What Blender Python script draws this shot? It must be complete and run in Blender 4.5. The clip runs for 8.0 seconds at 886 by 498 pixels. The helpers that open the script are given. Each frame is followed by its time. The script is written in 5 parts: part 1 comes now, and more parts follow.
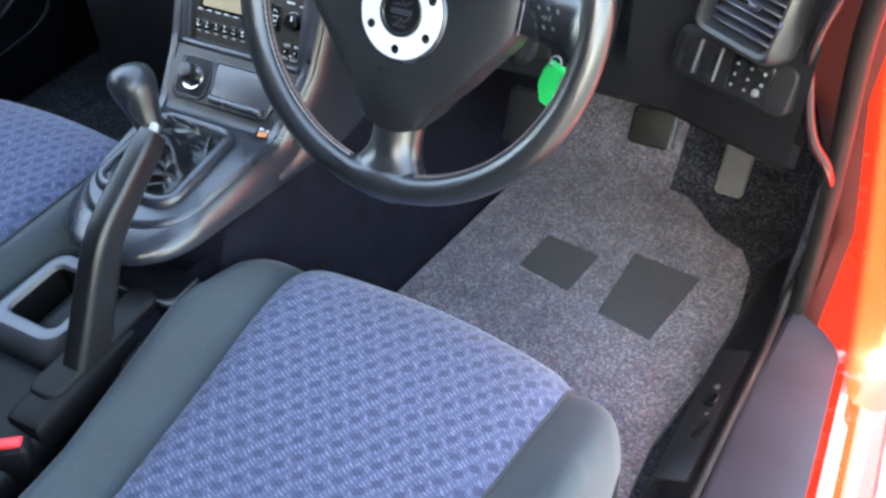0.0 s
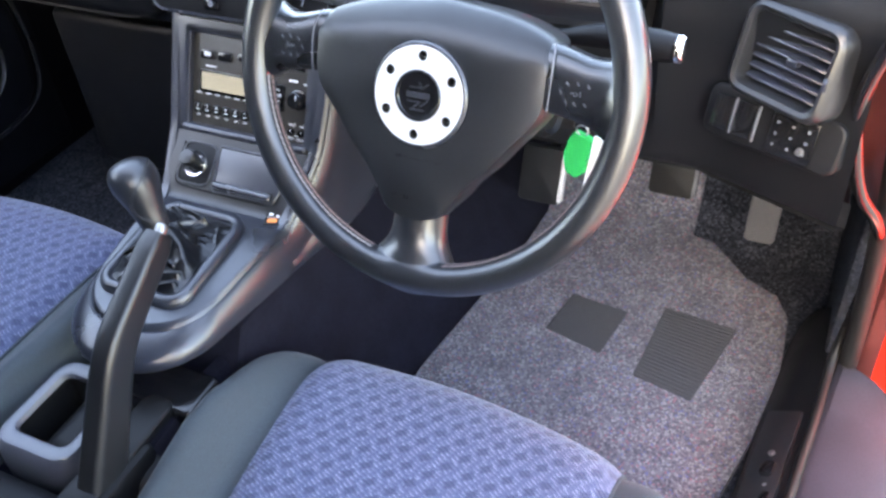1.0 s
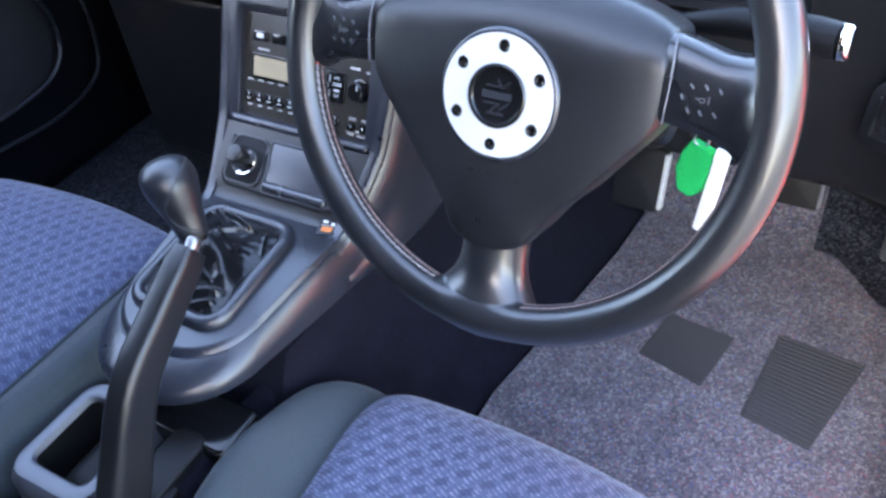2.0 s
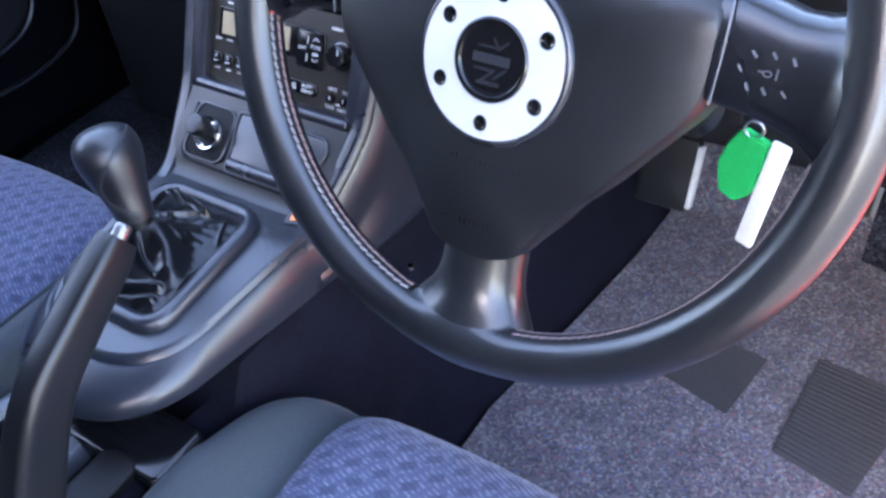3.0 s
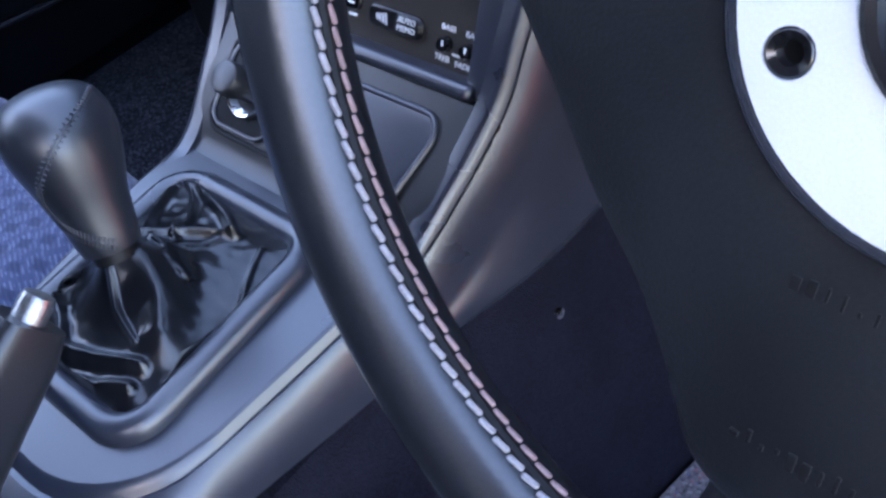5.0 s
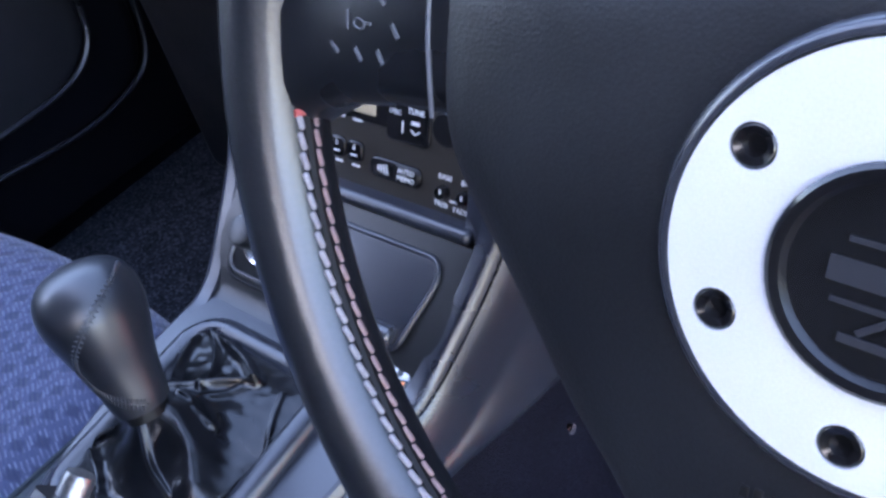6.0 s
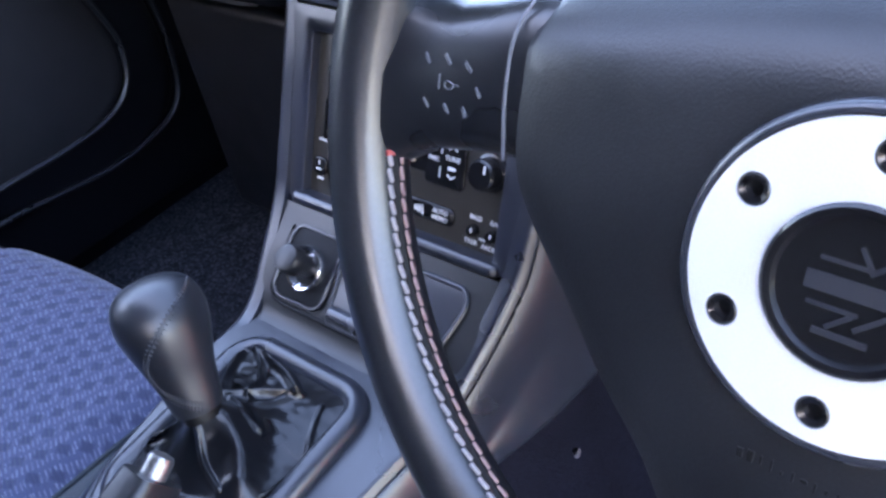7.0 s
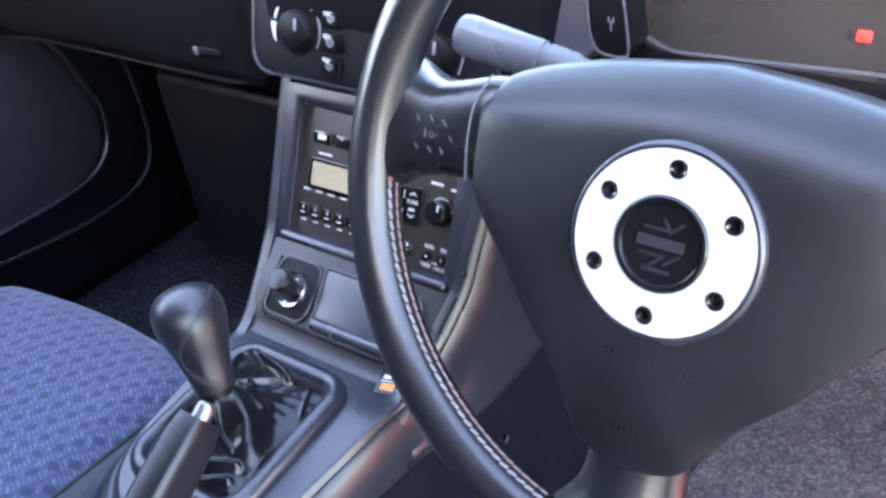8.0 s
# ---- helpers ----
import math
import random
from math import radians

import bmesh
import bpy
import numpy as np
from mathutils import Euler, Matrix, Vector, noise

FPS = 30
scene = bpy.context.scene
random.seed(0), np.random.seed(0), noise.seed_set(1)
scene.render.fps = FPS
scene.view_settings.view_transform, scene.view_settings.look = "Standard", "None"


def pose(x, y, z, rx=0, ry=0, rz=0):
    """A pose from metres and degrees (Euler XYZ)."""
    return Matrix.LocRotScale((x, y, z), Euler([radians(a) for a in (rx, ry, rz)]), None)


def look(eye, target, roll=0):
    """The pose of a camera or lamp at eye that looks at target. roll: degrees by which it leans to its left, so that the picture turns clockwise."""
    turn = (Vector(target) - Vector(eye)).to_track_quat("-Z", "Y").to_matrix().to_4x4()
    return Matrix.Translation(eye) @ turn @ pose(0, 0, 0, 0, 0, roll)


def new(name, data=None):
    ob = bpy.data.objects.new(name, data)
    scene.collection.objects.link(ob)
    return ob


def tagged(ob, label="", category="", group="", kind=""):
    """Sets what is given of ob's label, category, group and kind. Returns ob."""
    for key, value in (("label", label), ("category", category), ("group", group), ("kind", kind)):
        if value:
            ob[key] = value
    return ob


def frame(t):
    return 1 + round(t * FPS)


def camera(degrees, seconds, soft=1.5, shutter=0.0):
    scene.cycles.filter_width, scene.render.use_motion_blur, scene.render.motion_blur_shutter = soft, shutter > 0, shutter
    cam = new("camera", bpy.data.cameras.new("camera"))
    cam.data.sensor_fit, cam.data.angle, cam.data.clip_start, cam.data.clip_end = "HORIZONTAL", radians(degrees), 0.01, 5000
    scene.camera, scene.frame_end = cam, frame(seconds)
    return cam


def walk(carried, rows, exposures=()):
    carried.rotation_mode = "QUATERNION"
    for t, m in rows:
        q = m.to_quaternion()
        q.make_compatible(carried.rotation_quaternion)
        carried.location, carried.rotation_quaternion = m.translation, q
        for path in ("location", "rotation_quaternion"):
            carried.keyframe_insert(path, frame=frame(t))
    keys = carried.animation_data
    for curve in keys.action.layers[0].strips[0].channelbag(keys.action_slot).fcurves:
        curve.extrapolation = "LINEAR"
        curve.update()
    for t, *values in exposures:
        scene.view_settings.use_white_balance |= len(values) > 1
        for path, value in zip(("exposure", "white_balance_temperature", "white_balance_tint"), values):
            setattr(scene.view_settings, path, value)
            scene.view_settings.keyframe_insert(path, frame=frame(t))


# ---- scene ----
cam = camera(52.7, 8.0, soft=2.8)
PATH = [
    (0, (0.39, -0.663, 1.233), (-0.299, 0.639, -0.119), -1.2),
    (0.5, (0.374, -0.604, 1.234), (-0.356, 0.696, -0.098), -4.3),
    (1, (0.329, -0.602, 1.236), (-0.382, 0.744, -0.062), -5.2),
    (1.5, (0.286, -0.543, 1.191), (-0.502, 0.78, -0.086), -8.2),
    (1.7, (0.275, -0.513, 1.178), (-0.567, 0.765, -0.11), -8.5),
    (2.8, (0.233, -0.373, 1.113), (-0.633, 0.813, -0.245), -7.6),
    (3, (0.219, -0.357, 1.079), (-0.663, 0.83, -0.268), -6.7),
    (3.5, (0.163, -0.261, 0.979), (-0.746, 0.792, -0.458), -8.1),
    (4, (0.096, -0.188, 0.94), (-0.879, 0.78, -0.514), -10.2),
    (4.2, (0.073, -0.175, 0.931), (-0.915, 0.775, -0.525), -9.8),
    (5.3, (0.009, -0.122, 0.909), (-1.024, 0.802, -0.533), -12.6),
    (5.5, (0.013, -0.118, 0.91), (-1.028, 0.812, -0.522), -13.8),
    (6, (0.023, -0.122, 0.955), (-1.081, 0.887, -0.372), -15.4),
    (6.5, (0.038, -0.15, 0.973), (-1.078, 0.916, -0.299), -13.5),
    (7, (0.043, -0.176, 0.992), (-1.08, 0.913, -0.254), -11.8),
    (7.5, (0.078, -0.239, 1.025), (-1.013, 0.947, -0.159), -9.1),
    (8, (0.13, -0.319, 1.067), (-0.904, 0.97, -0.058), -7.1),
]
walk(cam, [(t, look(eye, target, roll)) for t, eye, target, roll in PATH],
     exposures=[(0.0, 4.48, 7900, 4), (0.5, 4.6, 8050, 9), (1.0, 4.66, 8150, 13), (1.5, 4.5, 7500, 13), (3.0, 4.25, 6700, 19), (3.5, 4.16, 6500, 18), (4.0, 4.4, 6400, 19), (5.5, 4.1, 6550, 20), (6.0, 4.14, 6600, 21), (6.5, 4.13, 6750, 22), (7.5, 4.54, 7000, 19), (8.0, 4.6, 7200, 17)])

# ---- world and light ----
SUN_EL, SUN_AZ = 36.0, 188.0      # height, and compass turn from ahead towards the car's right side
world = bpy.data.worlds.new("sky")
scene.world = world
world.use_nodes = True
sky = world.node_tree.nodes.new("ShaderNodeTexSky")
sky.sky_type, sky.sun_disc = "NISHITA", False
sky.dust_density, sky.air_density = 1.5, 1.0
sky.sun_elevation, sky.sun_rotation = radians(SUN_EL), radians(SUN_AZ)
world.node_tree.links.new(sky.outputs[0], world.node_tree.nodes["Background"].inputs[0])
world.node_tree.nodes["Background"].inputs[1].default_value = 0.15
sun_data = bpy.data.lights.new("sun", "SUN")
sun_data.energy, sun_data.angle, sun_data.color = 5.0, radians(0.5), (1.0, 0.97, 0.92)
sun = new("sun", sun_data)
sun_from = Vector((math.sin(radians(SUN_AZ)) * math.cos(radians(SUN_EL)), math.cos(radians(SUN_AZ)) * math.cos(radians(SUN_EL)), math.sin(radians(SUN_EL))))
sun.matrix_world = look(sun_from * 5, (0, 0, 0))


# ---- materials ----
def material(name, colour, rough=0.5, metal=0.0, grain=0.0, scale=400.0, bump=0.0, blotch=0.0, coat=0.0, spec=0.5, sheen=0.0):
    """A principled material: colour with fine grain, wide blotches and a fine relief."""
    m = bpy.data.materials.new(name)
    m.use_nodes = True
    nt = m.node_tree
    b = nt.nodes["Principled BSDF"]
    b.inputs["Roughness"].default_value, b.inputs["Metallic"].default_value = rough, metal
    b.inputs["Coat Weight"].default_value, b.inputs["Coat Roughness"].default_value = coat, 0.05
    b.inputs["Specular IOR Level"].default_value = spec
    b.inputs["Sheen Weight"].default_value = sheen
    b.inputs["Base Color"].default_value = (*colour, 1)
    tex = nt.nodes.new("ShaderNodeTexCoord")
    if grain or blotch:
        fine = nt.nodes.new("ShaderNodeTexNoise")
        fine.inputs["Scale"].default_value, fine.inputs["Detail"].default_value = scale, 3
        wide = nt.nodes.new("ShaderNodeTexNoise")
        wide.inputs["Scale"].default_value, wide.inputs["Detail"].default_value = 14, 4
        nt.links.new(tex.outputs["Object"], fine.inputs["Vector"])
        nt.links.new(tex.outputs["Object"], wide.inputs["Vector"])
        f1 = nt.nodes.new("ShaderNodeMapRange")
        f1.inputs["From Min"].default_value, f1.inputs["From Max"].default_value = 0.3, 0.7
        f1.inputs["To Min"].default_value, f1.inputs["To Max"].default_value = 1 - grain, 1 + grain
        f2 = nt.nodes.new("ShaderNodeMapRange")
        f2.inputs["From Min"].default_value, f2.inputs["From Max"].default_value = 0.3, 0.7
        f2.inputs["To Min"].default_value, f2.inputs["To Max"].default_value = 1 - blotch, 1 + blotch
        nt.links.new(fine.outputs["Fac"], f1.inputs["Value"])
        nt.links.new(wide.outputs["Fac"], f2.inputs["Value"])
        mul = nt.nodes.new("ShaderNodeMath")
        mul.operation = "MULTIPLY"
        nt.links.new(f1.outputs[0], mul.inputs[0])
        nt.links.new(f2.outputs[0], mul.inputs[1])
        col = nt.nodes.new("ShaderNodeVectorMath")
        col.operation = "SCALE"
        col.inputs[0].default_value = colour
        nt.links.new(mul.outputs[0], col.inputs["Scale"])
        nt.links.new(col.outputs[0], b.inputs["Base Color"])
        rr = nt.nodes.new("ShaderNodeMapRange")
        rr.inputs["From Min"].default_value, rr.inputs["From Max"].default_value = 0.3, 0.7
        rr.inputs["To Min"].default_value, rr.inputs["To Max"].default_value = max(0.02, rough - 0.06), rough + 0.06
        nt.links.new(wide.outputs["Fac"], rr.inputs["Value"])
        nt.links.new(rr.outputs[0], b.inputs["Roughness"])
    if bump:
        rel = nt.nodes.new("ShaderNodeTexVoronoi")
        rel.inputs["Scale"].default_value = scale
        nt.links.new(tex.outputs["Object"], rel.inputs["Vector"])
        bp = nt.nodes.new("ShaderNodeBump")
        bp.inputs["Strength"].default_value, bp.inputs["Distance"].default_value = bump, 0.0006
        nt.links.new(rel.outputs["Distance"], bp.inputs["Height"])
        nt.links.new(bp.outputs[0], b.inputs["Normal"])
    return m


def cloth_material(name, base, dark, light):
    """Woven seat cloth: rows of small darker lozenges and a slanting pale thread on blue."""
    m = bpy.data.materials.new(name)
    m.use_nodes = True
    nt = m.node_tree
    b = nt.nodes["Principled BSDF"]
    b.inputs["Roughness"].default_value, b.inputs["Sheen Weight"].default_value = 0.9, 0.25
    b.inputs["Specular IOR Level"].default_value = 0.2
    N, L = nt.nodes.new, nt.links.new

    def op(kind, a, c=None):
        n = N("ShaderNodeMath")
        n.operation = kind
        for i, v in enumerate((a, c)):
            if v is None:
                continue
            if isinstance(v, (int, float)):
                n.inputs[i].default_value = v
            else:
                L(v, n.inputs[i])
        return n.outputs[0]

    tex = N("ShaderNodeTexCoord")
    sep = N("ShaderNodeSeparateXYZ")
    L(tex.outputs["UV"], sep.inputs[0])
    u, v = sep.outputs[0], sep.outputs[1]
    pitch_u, pitch_v = 0.0255, 0.0165
    row = op("FLOOR", op("DIVIDE", v, pitch_v))
    shift = op("MULTIPLY", op("MODULO", row, 2.0), 0.5)
    cu = op("SUBTRACT", op("FRACT", op("ADD", op("DIVIDE", u, pitch_u), shift)), 0.5)
    cv = op("SUBTRACT", op("FRACT", op("DIVIDE", v, pitch_v)), 0.5)
    # a slanted lozenge
    d = op("ADD", op("ABSOLUTE", op("ADD", cu, op("MULTIPLY", cv, 0.25))), op("MULTIPLY", op("ABSOLUTE", cv), 0.72))
    mask = N("ShaderNodeMapRange")
    mask.inputs["From Min"].default_value, mask.inputs["From Max"].default_value = 0.22, 0.38
    L(d, mask.inputs["Value"])
    mix = N("ShaderNodeMix")
    mix.data_type = "RGBA"
    L(mask.outputs[0], mix.inputs["Factor"])
    mix.inputs["A"].default_value, mix.inputs["B"].default_value = (*dark, 1), (*base, 1)
    # pale threads
    def strokes(a, c, pitch, length):
        line = op("SINE", op("MULTIPLY", op("ADD", op("MULTIPLY", u, a), op("MULTIPLY", v, c)), 2 * math.pi / pitch))
        gap = op("SINE", op("MULTIPLY", op("ADD", op("MULTIPLY", u, c), op("MULTIPLY", v, -a)), 2 * math.pi / length))
        return line, gap
    even = op("MODULO", row, 2.0)
    odd = op("SUBTRACT", 1.0, even)
    th_a, cut_a = strokes(-0.42, 0.91, 0.0046, 0.0130)
    th_b, cut_b = strokes(-0.34, 0.94, 0.0044, 0.0120)
    th = op("ADD", op("MULTIPLY", th_a, even), op("MULTIPLY", th_b, odd))
    cut = op("ADD", op("MULTIPLY", cut_a, even), op("MULTIPLY", cut_b, odd))
    noise_n = N("ShaderNodeTexNoise")
    noise_n.inputs["Scale"].default_value = 170
    L(tex.outputs["UV"], noise_n.inputs["Vector"])
    amount = op("MULTIPLY", op("MULTIPLY", op("GREATER_THAN", th, 0.35), op("GREATER_THAN", cut, -0.35)), op("ADD", op("MULTIPLY", mask.outputs[0], 0.33), 0.03))
    amount = op("MULTIPLY", amount, op("MULTIPLY", op("SUBTRACT", noise_n.outputs["Fac"], 0.22), 3.0))
    mix2 = N("ShaderNodeMix")
    mix2.data_type = "RGBA"
    L(amount, mix2.inputs["Factor"])
    L(mix.outputs["Result"], mix2.inputs["A"])
    mix2.inputs["B"].default_value = (*light, 1)
    L(mix2.outputs["Result"], b.inputs["Base Color"])
    bp = N("ShaderNodeBump")
    bp.inputs["Strength"].default_value, bp.inputs["Distance"].default_value = 0.5, 0.0006
    L(op("ADD", th, op("MULTIPLY", mask.outputs[0], 1.5)), bp.inputs["Height"])
    L(bp.outputs[0], b.inputs["Normal"])
    return m


def carpet_material(name, dark, mid, pale, flecks=True, scale=330.0):
    """Cut-pile carpet: a mottled ground with fine coloured flecks."""
    m = bpy.data.materials.new(name)
    m.use_nodes = True
    nt = m.node_tree
    b = nt.nodes["Principled BSDF"]
    b.inputs["Roughness"].default_value, b.inputs["Sheen Weight"].default_value = 1.0, 0.15 if flecks else 0.0
    b.inputs["Specular IOR Level"].default_value = 0.1
    tex = nt.nodes.new("ShaderNodeTexCoord")
    fine = nt.nodes.new("ShaderNodeTexVoronoi")
    fine.inputs["Scale"].default_value = scale
    nt.links.new(tex.outputs["Object"], fine.inputs["Vector"])
    ramp = nt.nodes.new("ShaderNodeValToRGB")
    ramp.color_ramp.interpolation = "CONSTANT"
    stops = [(0.0, dark), (0.3, mid), (0.62, pale), (0.78, mid)]
    if flecks:
        stops += [(0.88, (mid[0] * 1.5, mid[1] * 0.85, mid[2] * 0.9)), (0.94, (mid[0] * 0.75, mid[1] * 0.88, mid[2] * 1.35))]
    els = ramp.color_ramp.elements
    els[0].position, els[0].color = stops[0][0], (*stops[0][1], 1)
    els[1].position, els[1].color = stops[1][0], (*stops[1][1], 1)
    for p, c in stops[2:]:
        e = els.new(p)
        e.color = (*c, 1)
    sepc = nt.nodes.new("ShaderNodeSeparateColor")
    nt.links.new(fine.outputs["Color"], sepc.inputs[0])
    nt.links.new(sepc.outputs[0], ramp.inputs[0])
    wide = nt.nodes.new("ShaderNodeTexNoise")
    wide.inputs["Scale"].default_value, wide.inputs["Detail"].default_value = 22, 5
    nt.links.new(tex.outputs["Object"], wide.inputs["Vector"])
    mr = nt.nodes.new("ShaderNodeMapRange")
    mr.inputs["From Min"].default_value, mr.inputs["From Max"].default_value = 0.3, 0.7
    mr.inputs["To Min"].default_value, mr.inputs["To Max"].default_value = 0.78, 1.2
    nt.links.new(wide.outputs["Fac"], mr.inputs["Value"])
    sc = nt.nodes.new("ShaderNodeVectorMath")
    sc.operation = "SCALE"
    nt.links.new(ramp.outputs[0], sc.inputs[0])
    nt.links.new(mr.outputs[0], sc.inputs["Scale"])
    nt.links.new(sc.outputs[0], b.inputs["Base Color"])
    bp = nt.nodes.new("ShaderNodeBump")
    bp.inputs["Strength"].default_value, bp.inputs["Distance"].default_value = 0.8, 0.002
    nt.links.new(fine.outputs["Distance"], bp.inputs["Height"])
    nt.links.new(bp.outputs[0], b.inputs["Normal"])
    return m


PLASTIC = material("satin_console_plastic", (0.0136, 0.0156, 0.0232), 0.32, grain=0.12, scale=900, bump=0.03, blotch=0.08, spec=0.72)
PLASTIC.node_tree.nodes["Principled BSDF"].inputs["Coat Weight"].default_value = 0.08
PLASTIC.node_tree.nodes["Principled BSDF"].inputs["Coat Roughness"].default_value = 0.26
DASH = material("grained_dash_plastic", (0.0043, 0.0046, 0.0057), 0.5, grain=0.15, scale=700, bump=0.2, blotch=0.1, spec=0.16)
TRIM = material("door_trim_plastic", (0.0045, 0.0053, 0.0079), 0.45, grain=0.15, scale=600, bump=0.3, blotch=0.1, spec=0.3)
HUB = material("grained_airbag_skin", (0.0072, 0.0080, 0.0100), 0.40, grain=0.35, scale=1100, bump=0.12, blotch=0.38, spec=0.54)
SPOKE = material("smooth_spoke_plastic", (0.0053, 0.0060, 0.0079), 0.27, grain=0.1, scale=900, bump=0.02, blotch=0.12, spec=0.8)
LEATHER = material("rim_leather", (0.0075, 0.0085, 0.011), 0.42, grain=0.15, scale=600, bump=0.05, blotch=0.14, spec=0.32, coat=1.0)
LEATHER.node_tree.nodes["Principled BSDF"].inputs["Coat Roughness"].default_value = 0.24
LEATHER.node_tree.nodes["Bump"].inputs["Strength"].default_value = 0.07
LEATHER.node_tree.links.new(LEATHER.node_tree.nodes["Bump"].outputs[0], LEATHER.node_tree.nodes["Principled BSDF"].inputs["Coat Normal"])
BOOT = material("gaiter_leather", (0.0030, 0.0034, 0.0048), 0.30, grain=0.15, scale=700, bump=0.03, blotch=0.1, spec=0.26)
KNOB = material("knob_leather", (0.010, 0.0112, 0.0150), 0.46, grain=0.15, scale=1100, bump=0.10, blotch=0.15, spec=0.42)
for leather, weight, gloss in ((BOOT, 0.4, 0.15), (KNOB, 0.6, 0.30)):
    leather.node_tree.nodes["Principled BSDF"].inputs["Coat Weight"].default_value = weight
    leather.node_tree.nodes["Principled BSDF"].inputs["Coat Roughness"].default_value = gloss
SEAM = material("dark_thread", (0.022, 0.024, 0.030), 0.42, grain=0.3, scale=900)
THREAD = material("pale_thread", (0.23, 0.212, 0.218), 0.8, grain=0.2, scale=1500)
PINK_THREAD = material("reddish_thread", (0.2210, 0.1445, 0.1360), 0.8, grain=0.2, scale=1500)
KNOT = material("red_knot_thread", (0.36, 0.07, 0.06), 0.8, grain=0.2, scale=1500)
DULL_THREAD = material("dull_thread", (0.14, 0.105, 0.105), 0.8, grain=0.2, scale=1500)
ALU = material("brushed_aluminium", (0.6290, 0.6375, 0.6545), 0.45, metal=0.35, grain=0.04, scale=1500, blotch=0.03)
CHROME = material("chrome", (0.8, 0.8, 0.82), 0.12, metal=1.0)
BLACK = material("black_rubber", (0.005, 0.005, 0.0055), 0.55, grain=0.2, scale=500, spec=0.22)
GLOSS = material("gloss_black_plastic", (0.006, 0.006, 0.007), 0.16, grain=0.1, scale=300)
# brown-grey that paints the reflected haze over the instruments
CLUSTER = material("reflection_toned_glass", (0.040, 0.034, 0.031), 0.3, grain=0.04, scale=200, blotch=0.04)
STEREO = material("stereo_face", (0.0225, 0.0195, 0.0165), 0.4, grain=0.08, scale=900, bump=0.1)
LCD = material("lcd_glass", (0.3450, 0.2850, 0.1875), 0.2, grain=0.03, scale=200)
MARK = material("white_print", (0.6000, 0.6000, 0.6000), 0.6)
GREYMARK = material("grey_print", (0.013, 0.0145, 0.020), 0.5)
TRIMSAT = material("satin_black_plastic", (0.009, 0.0095, 0.011), 0.36, grain=0.12, scale=800, bump=0.08, blotch=0.1, spec=0.5)
TICK = material("faint_grey_print", (0.17, 0.18, 0.20), 0.6)
SWITCHMARK = material("dim_switch_print", (0.080, 0.085, 0.096), 0.6)
LIP = material("satin_grey_lip", (0.024, 0.026, 0.033), 0.24, grain=0.06, scale=700, blotch=0.05, spec=0.8)
RED = material("red_car_paint", (0.4960, 0.0144, 0.0064), 0.25, coat=1.0, grain=0.03, scale=1200, blotch=0.03)
# dark red that paints in the shade and red reflection on the post
SHADE_RED = material("red_shade_on_post", (0.070, 0.017, 0.016), 0.34, grain=0.05, scale=600, blotch=0.1)
REDPLASTIC = material("red_plastic", (0.65, 0.02, 0.02), 0.4)
GREEN = material("green_plastic", (0.0000, 0.4160, 0.1040), 0.4, grain=0.05, scale=300)
WHITE = material("white_plastic", (0.78, 0.78, 0.76), 0.45, grain=0.04, scale=300)
ORANGE = material("orange_print", (0.8, 0.22, 0.04), 0.4)
STALK = material("smooth_grey_stalk", (0.10, 0.104, 0.118), 0.25, grain=0.06, scale=500)
STEEL = material("worn_steel", (0.35, 0.34, 0.33), 0.35, metal=0.9, grain=0.2, scale=600, blotch=0.2)
SILLPLATE = material("matt_scuff_plate", (0.024, 0.023, 0.032), 0.78, grain=0.15, scale=500, blotch=0.2, spec=0.2)
TRAYGREY = material("pale_grey_tray", (0.060, 0.062, 0.076), 0.36, grain=0.12, scale=600, blotch=0.12, spec=0.7)
BOLSTER = material("grey_green_velour", (0.0351, 0.0452, 0.0523), 0.85, grain=0.15, scale=700, bump=0.3, blotch=0.08, sheen=0.12, spec=0.2)
PAD = material("ribbed_heel_rubber", (0.036, 0.037, 0.041), 0.75, grain=0.15, scale=600, blotch=0.1)
HEADLINER = material("grey_headliner", (0.085, 0.086, 0.09), 0.95, grain=0.1, scale=500)
ASPHALT = material("grey_asphalt", (0.065, 0.066, 0.068), 0.9, grain=0.2, scale=60, blotch=0.2)
CLOTH = cloth_material("blue_woven_cloth", (0.0590, 0.0715, 0.1300), (0.0370, 0.0460, 0.0880), (0.2500, 0.2850, 0.3700))
MAT = carpet_material("flecked_grey_carpet", (0.0780, 0.0770, 0.0910), (0.1290, 0.1236, 0.1410), (0.2060, 0.1985, 0.2140))
FLOORCARPET = carpet_material("dark_floor_carpet", (0.013, 0.015, 0.020), (0.028, 0.032, 0.042), (0.056, 0.062, 0.078), flecks=False)
TUNNEL = carpet_material("dark_tunnel_lining", (0.0060, 0.0060, 0.0112), (0.0090, 0.0090, 0.0158), (0.0120, 0.0120, 0.0203), flecks=False, scale=800)


# ---- mesh helpers ----
def thing(name, label, category, m=None, group="", kind=""):
    e = new(name)
    e.empty_display_size = 0.02
    if m is not None:
        e.matrix_world = m
    return tagged(e, label, category, group, kind)


def part(name, bm, mat, parent=None, label="", flat=False, angle=38):
    """One mesh object out of a bmesh, under a thing or a part."""
    me = bpy.data.meshes.new(name)
    bmesh.ops.recalc_face_normals(bm, faces=bm.faces)
    bm.to_mesh(me)
    bm.free()
    me.materials.append(mat)
    for p in me.polygons:
        p.use_smooth = not flat
    if not flat:
        me.set_sharp_from_angle(angle=radians(angle))
    ob = new(name, me)
    if parent is not None:
        ob.parent = parent
    if label:
        tagged(ob, label)
    return ob


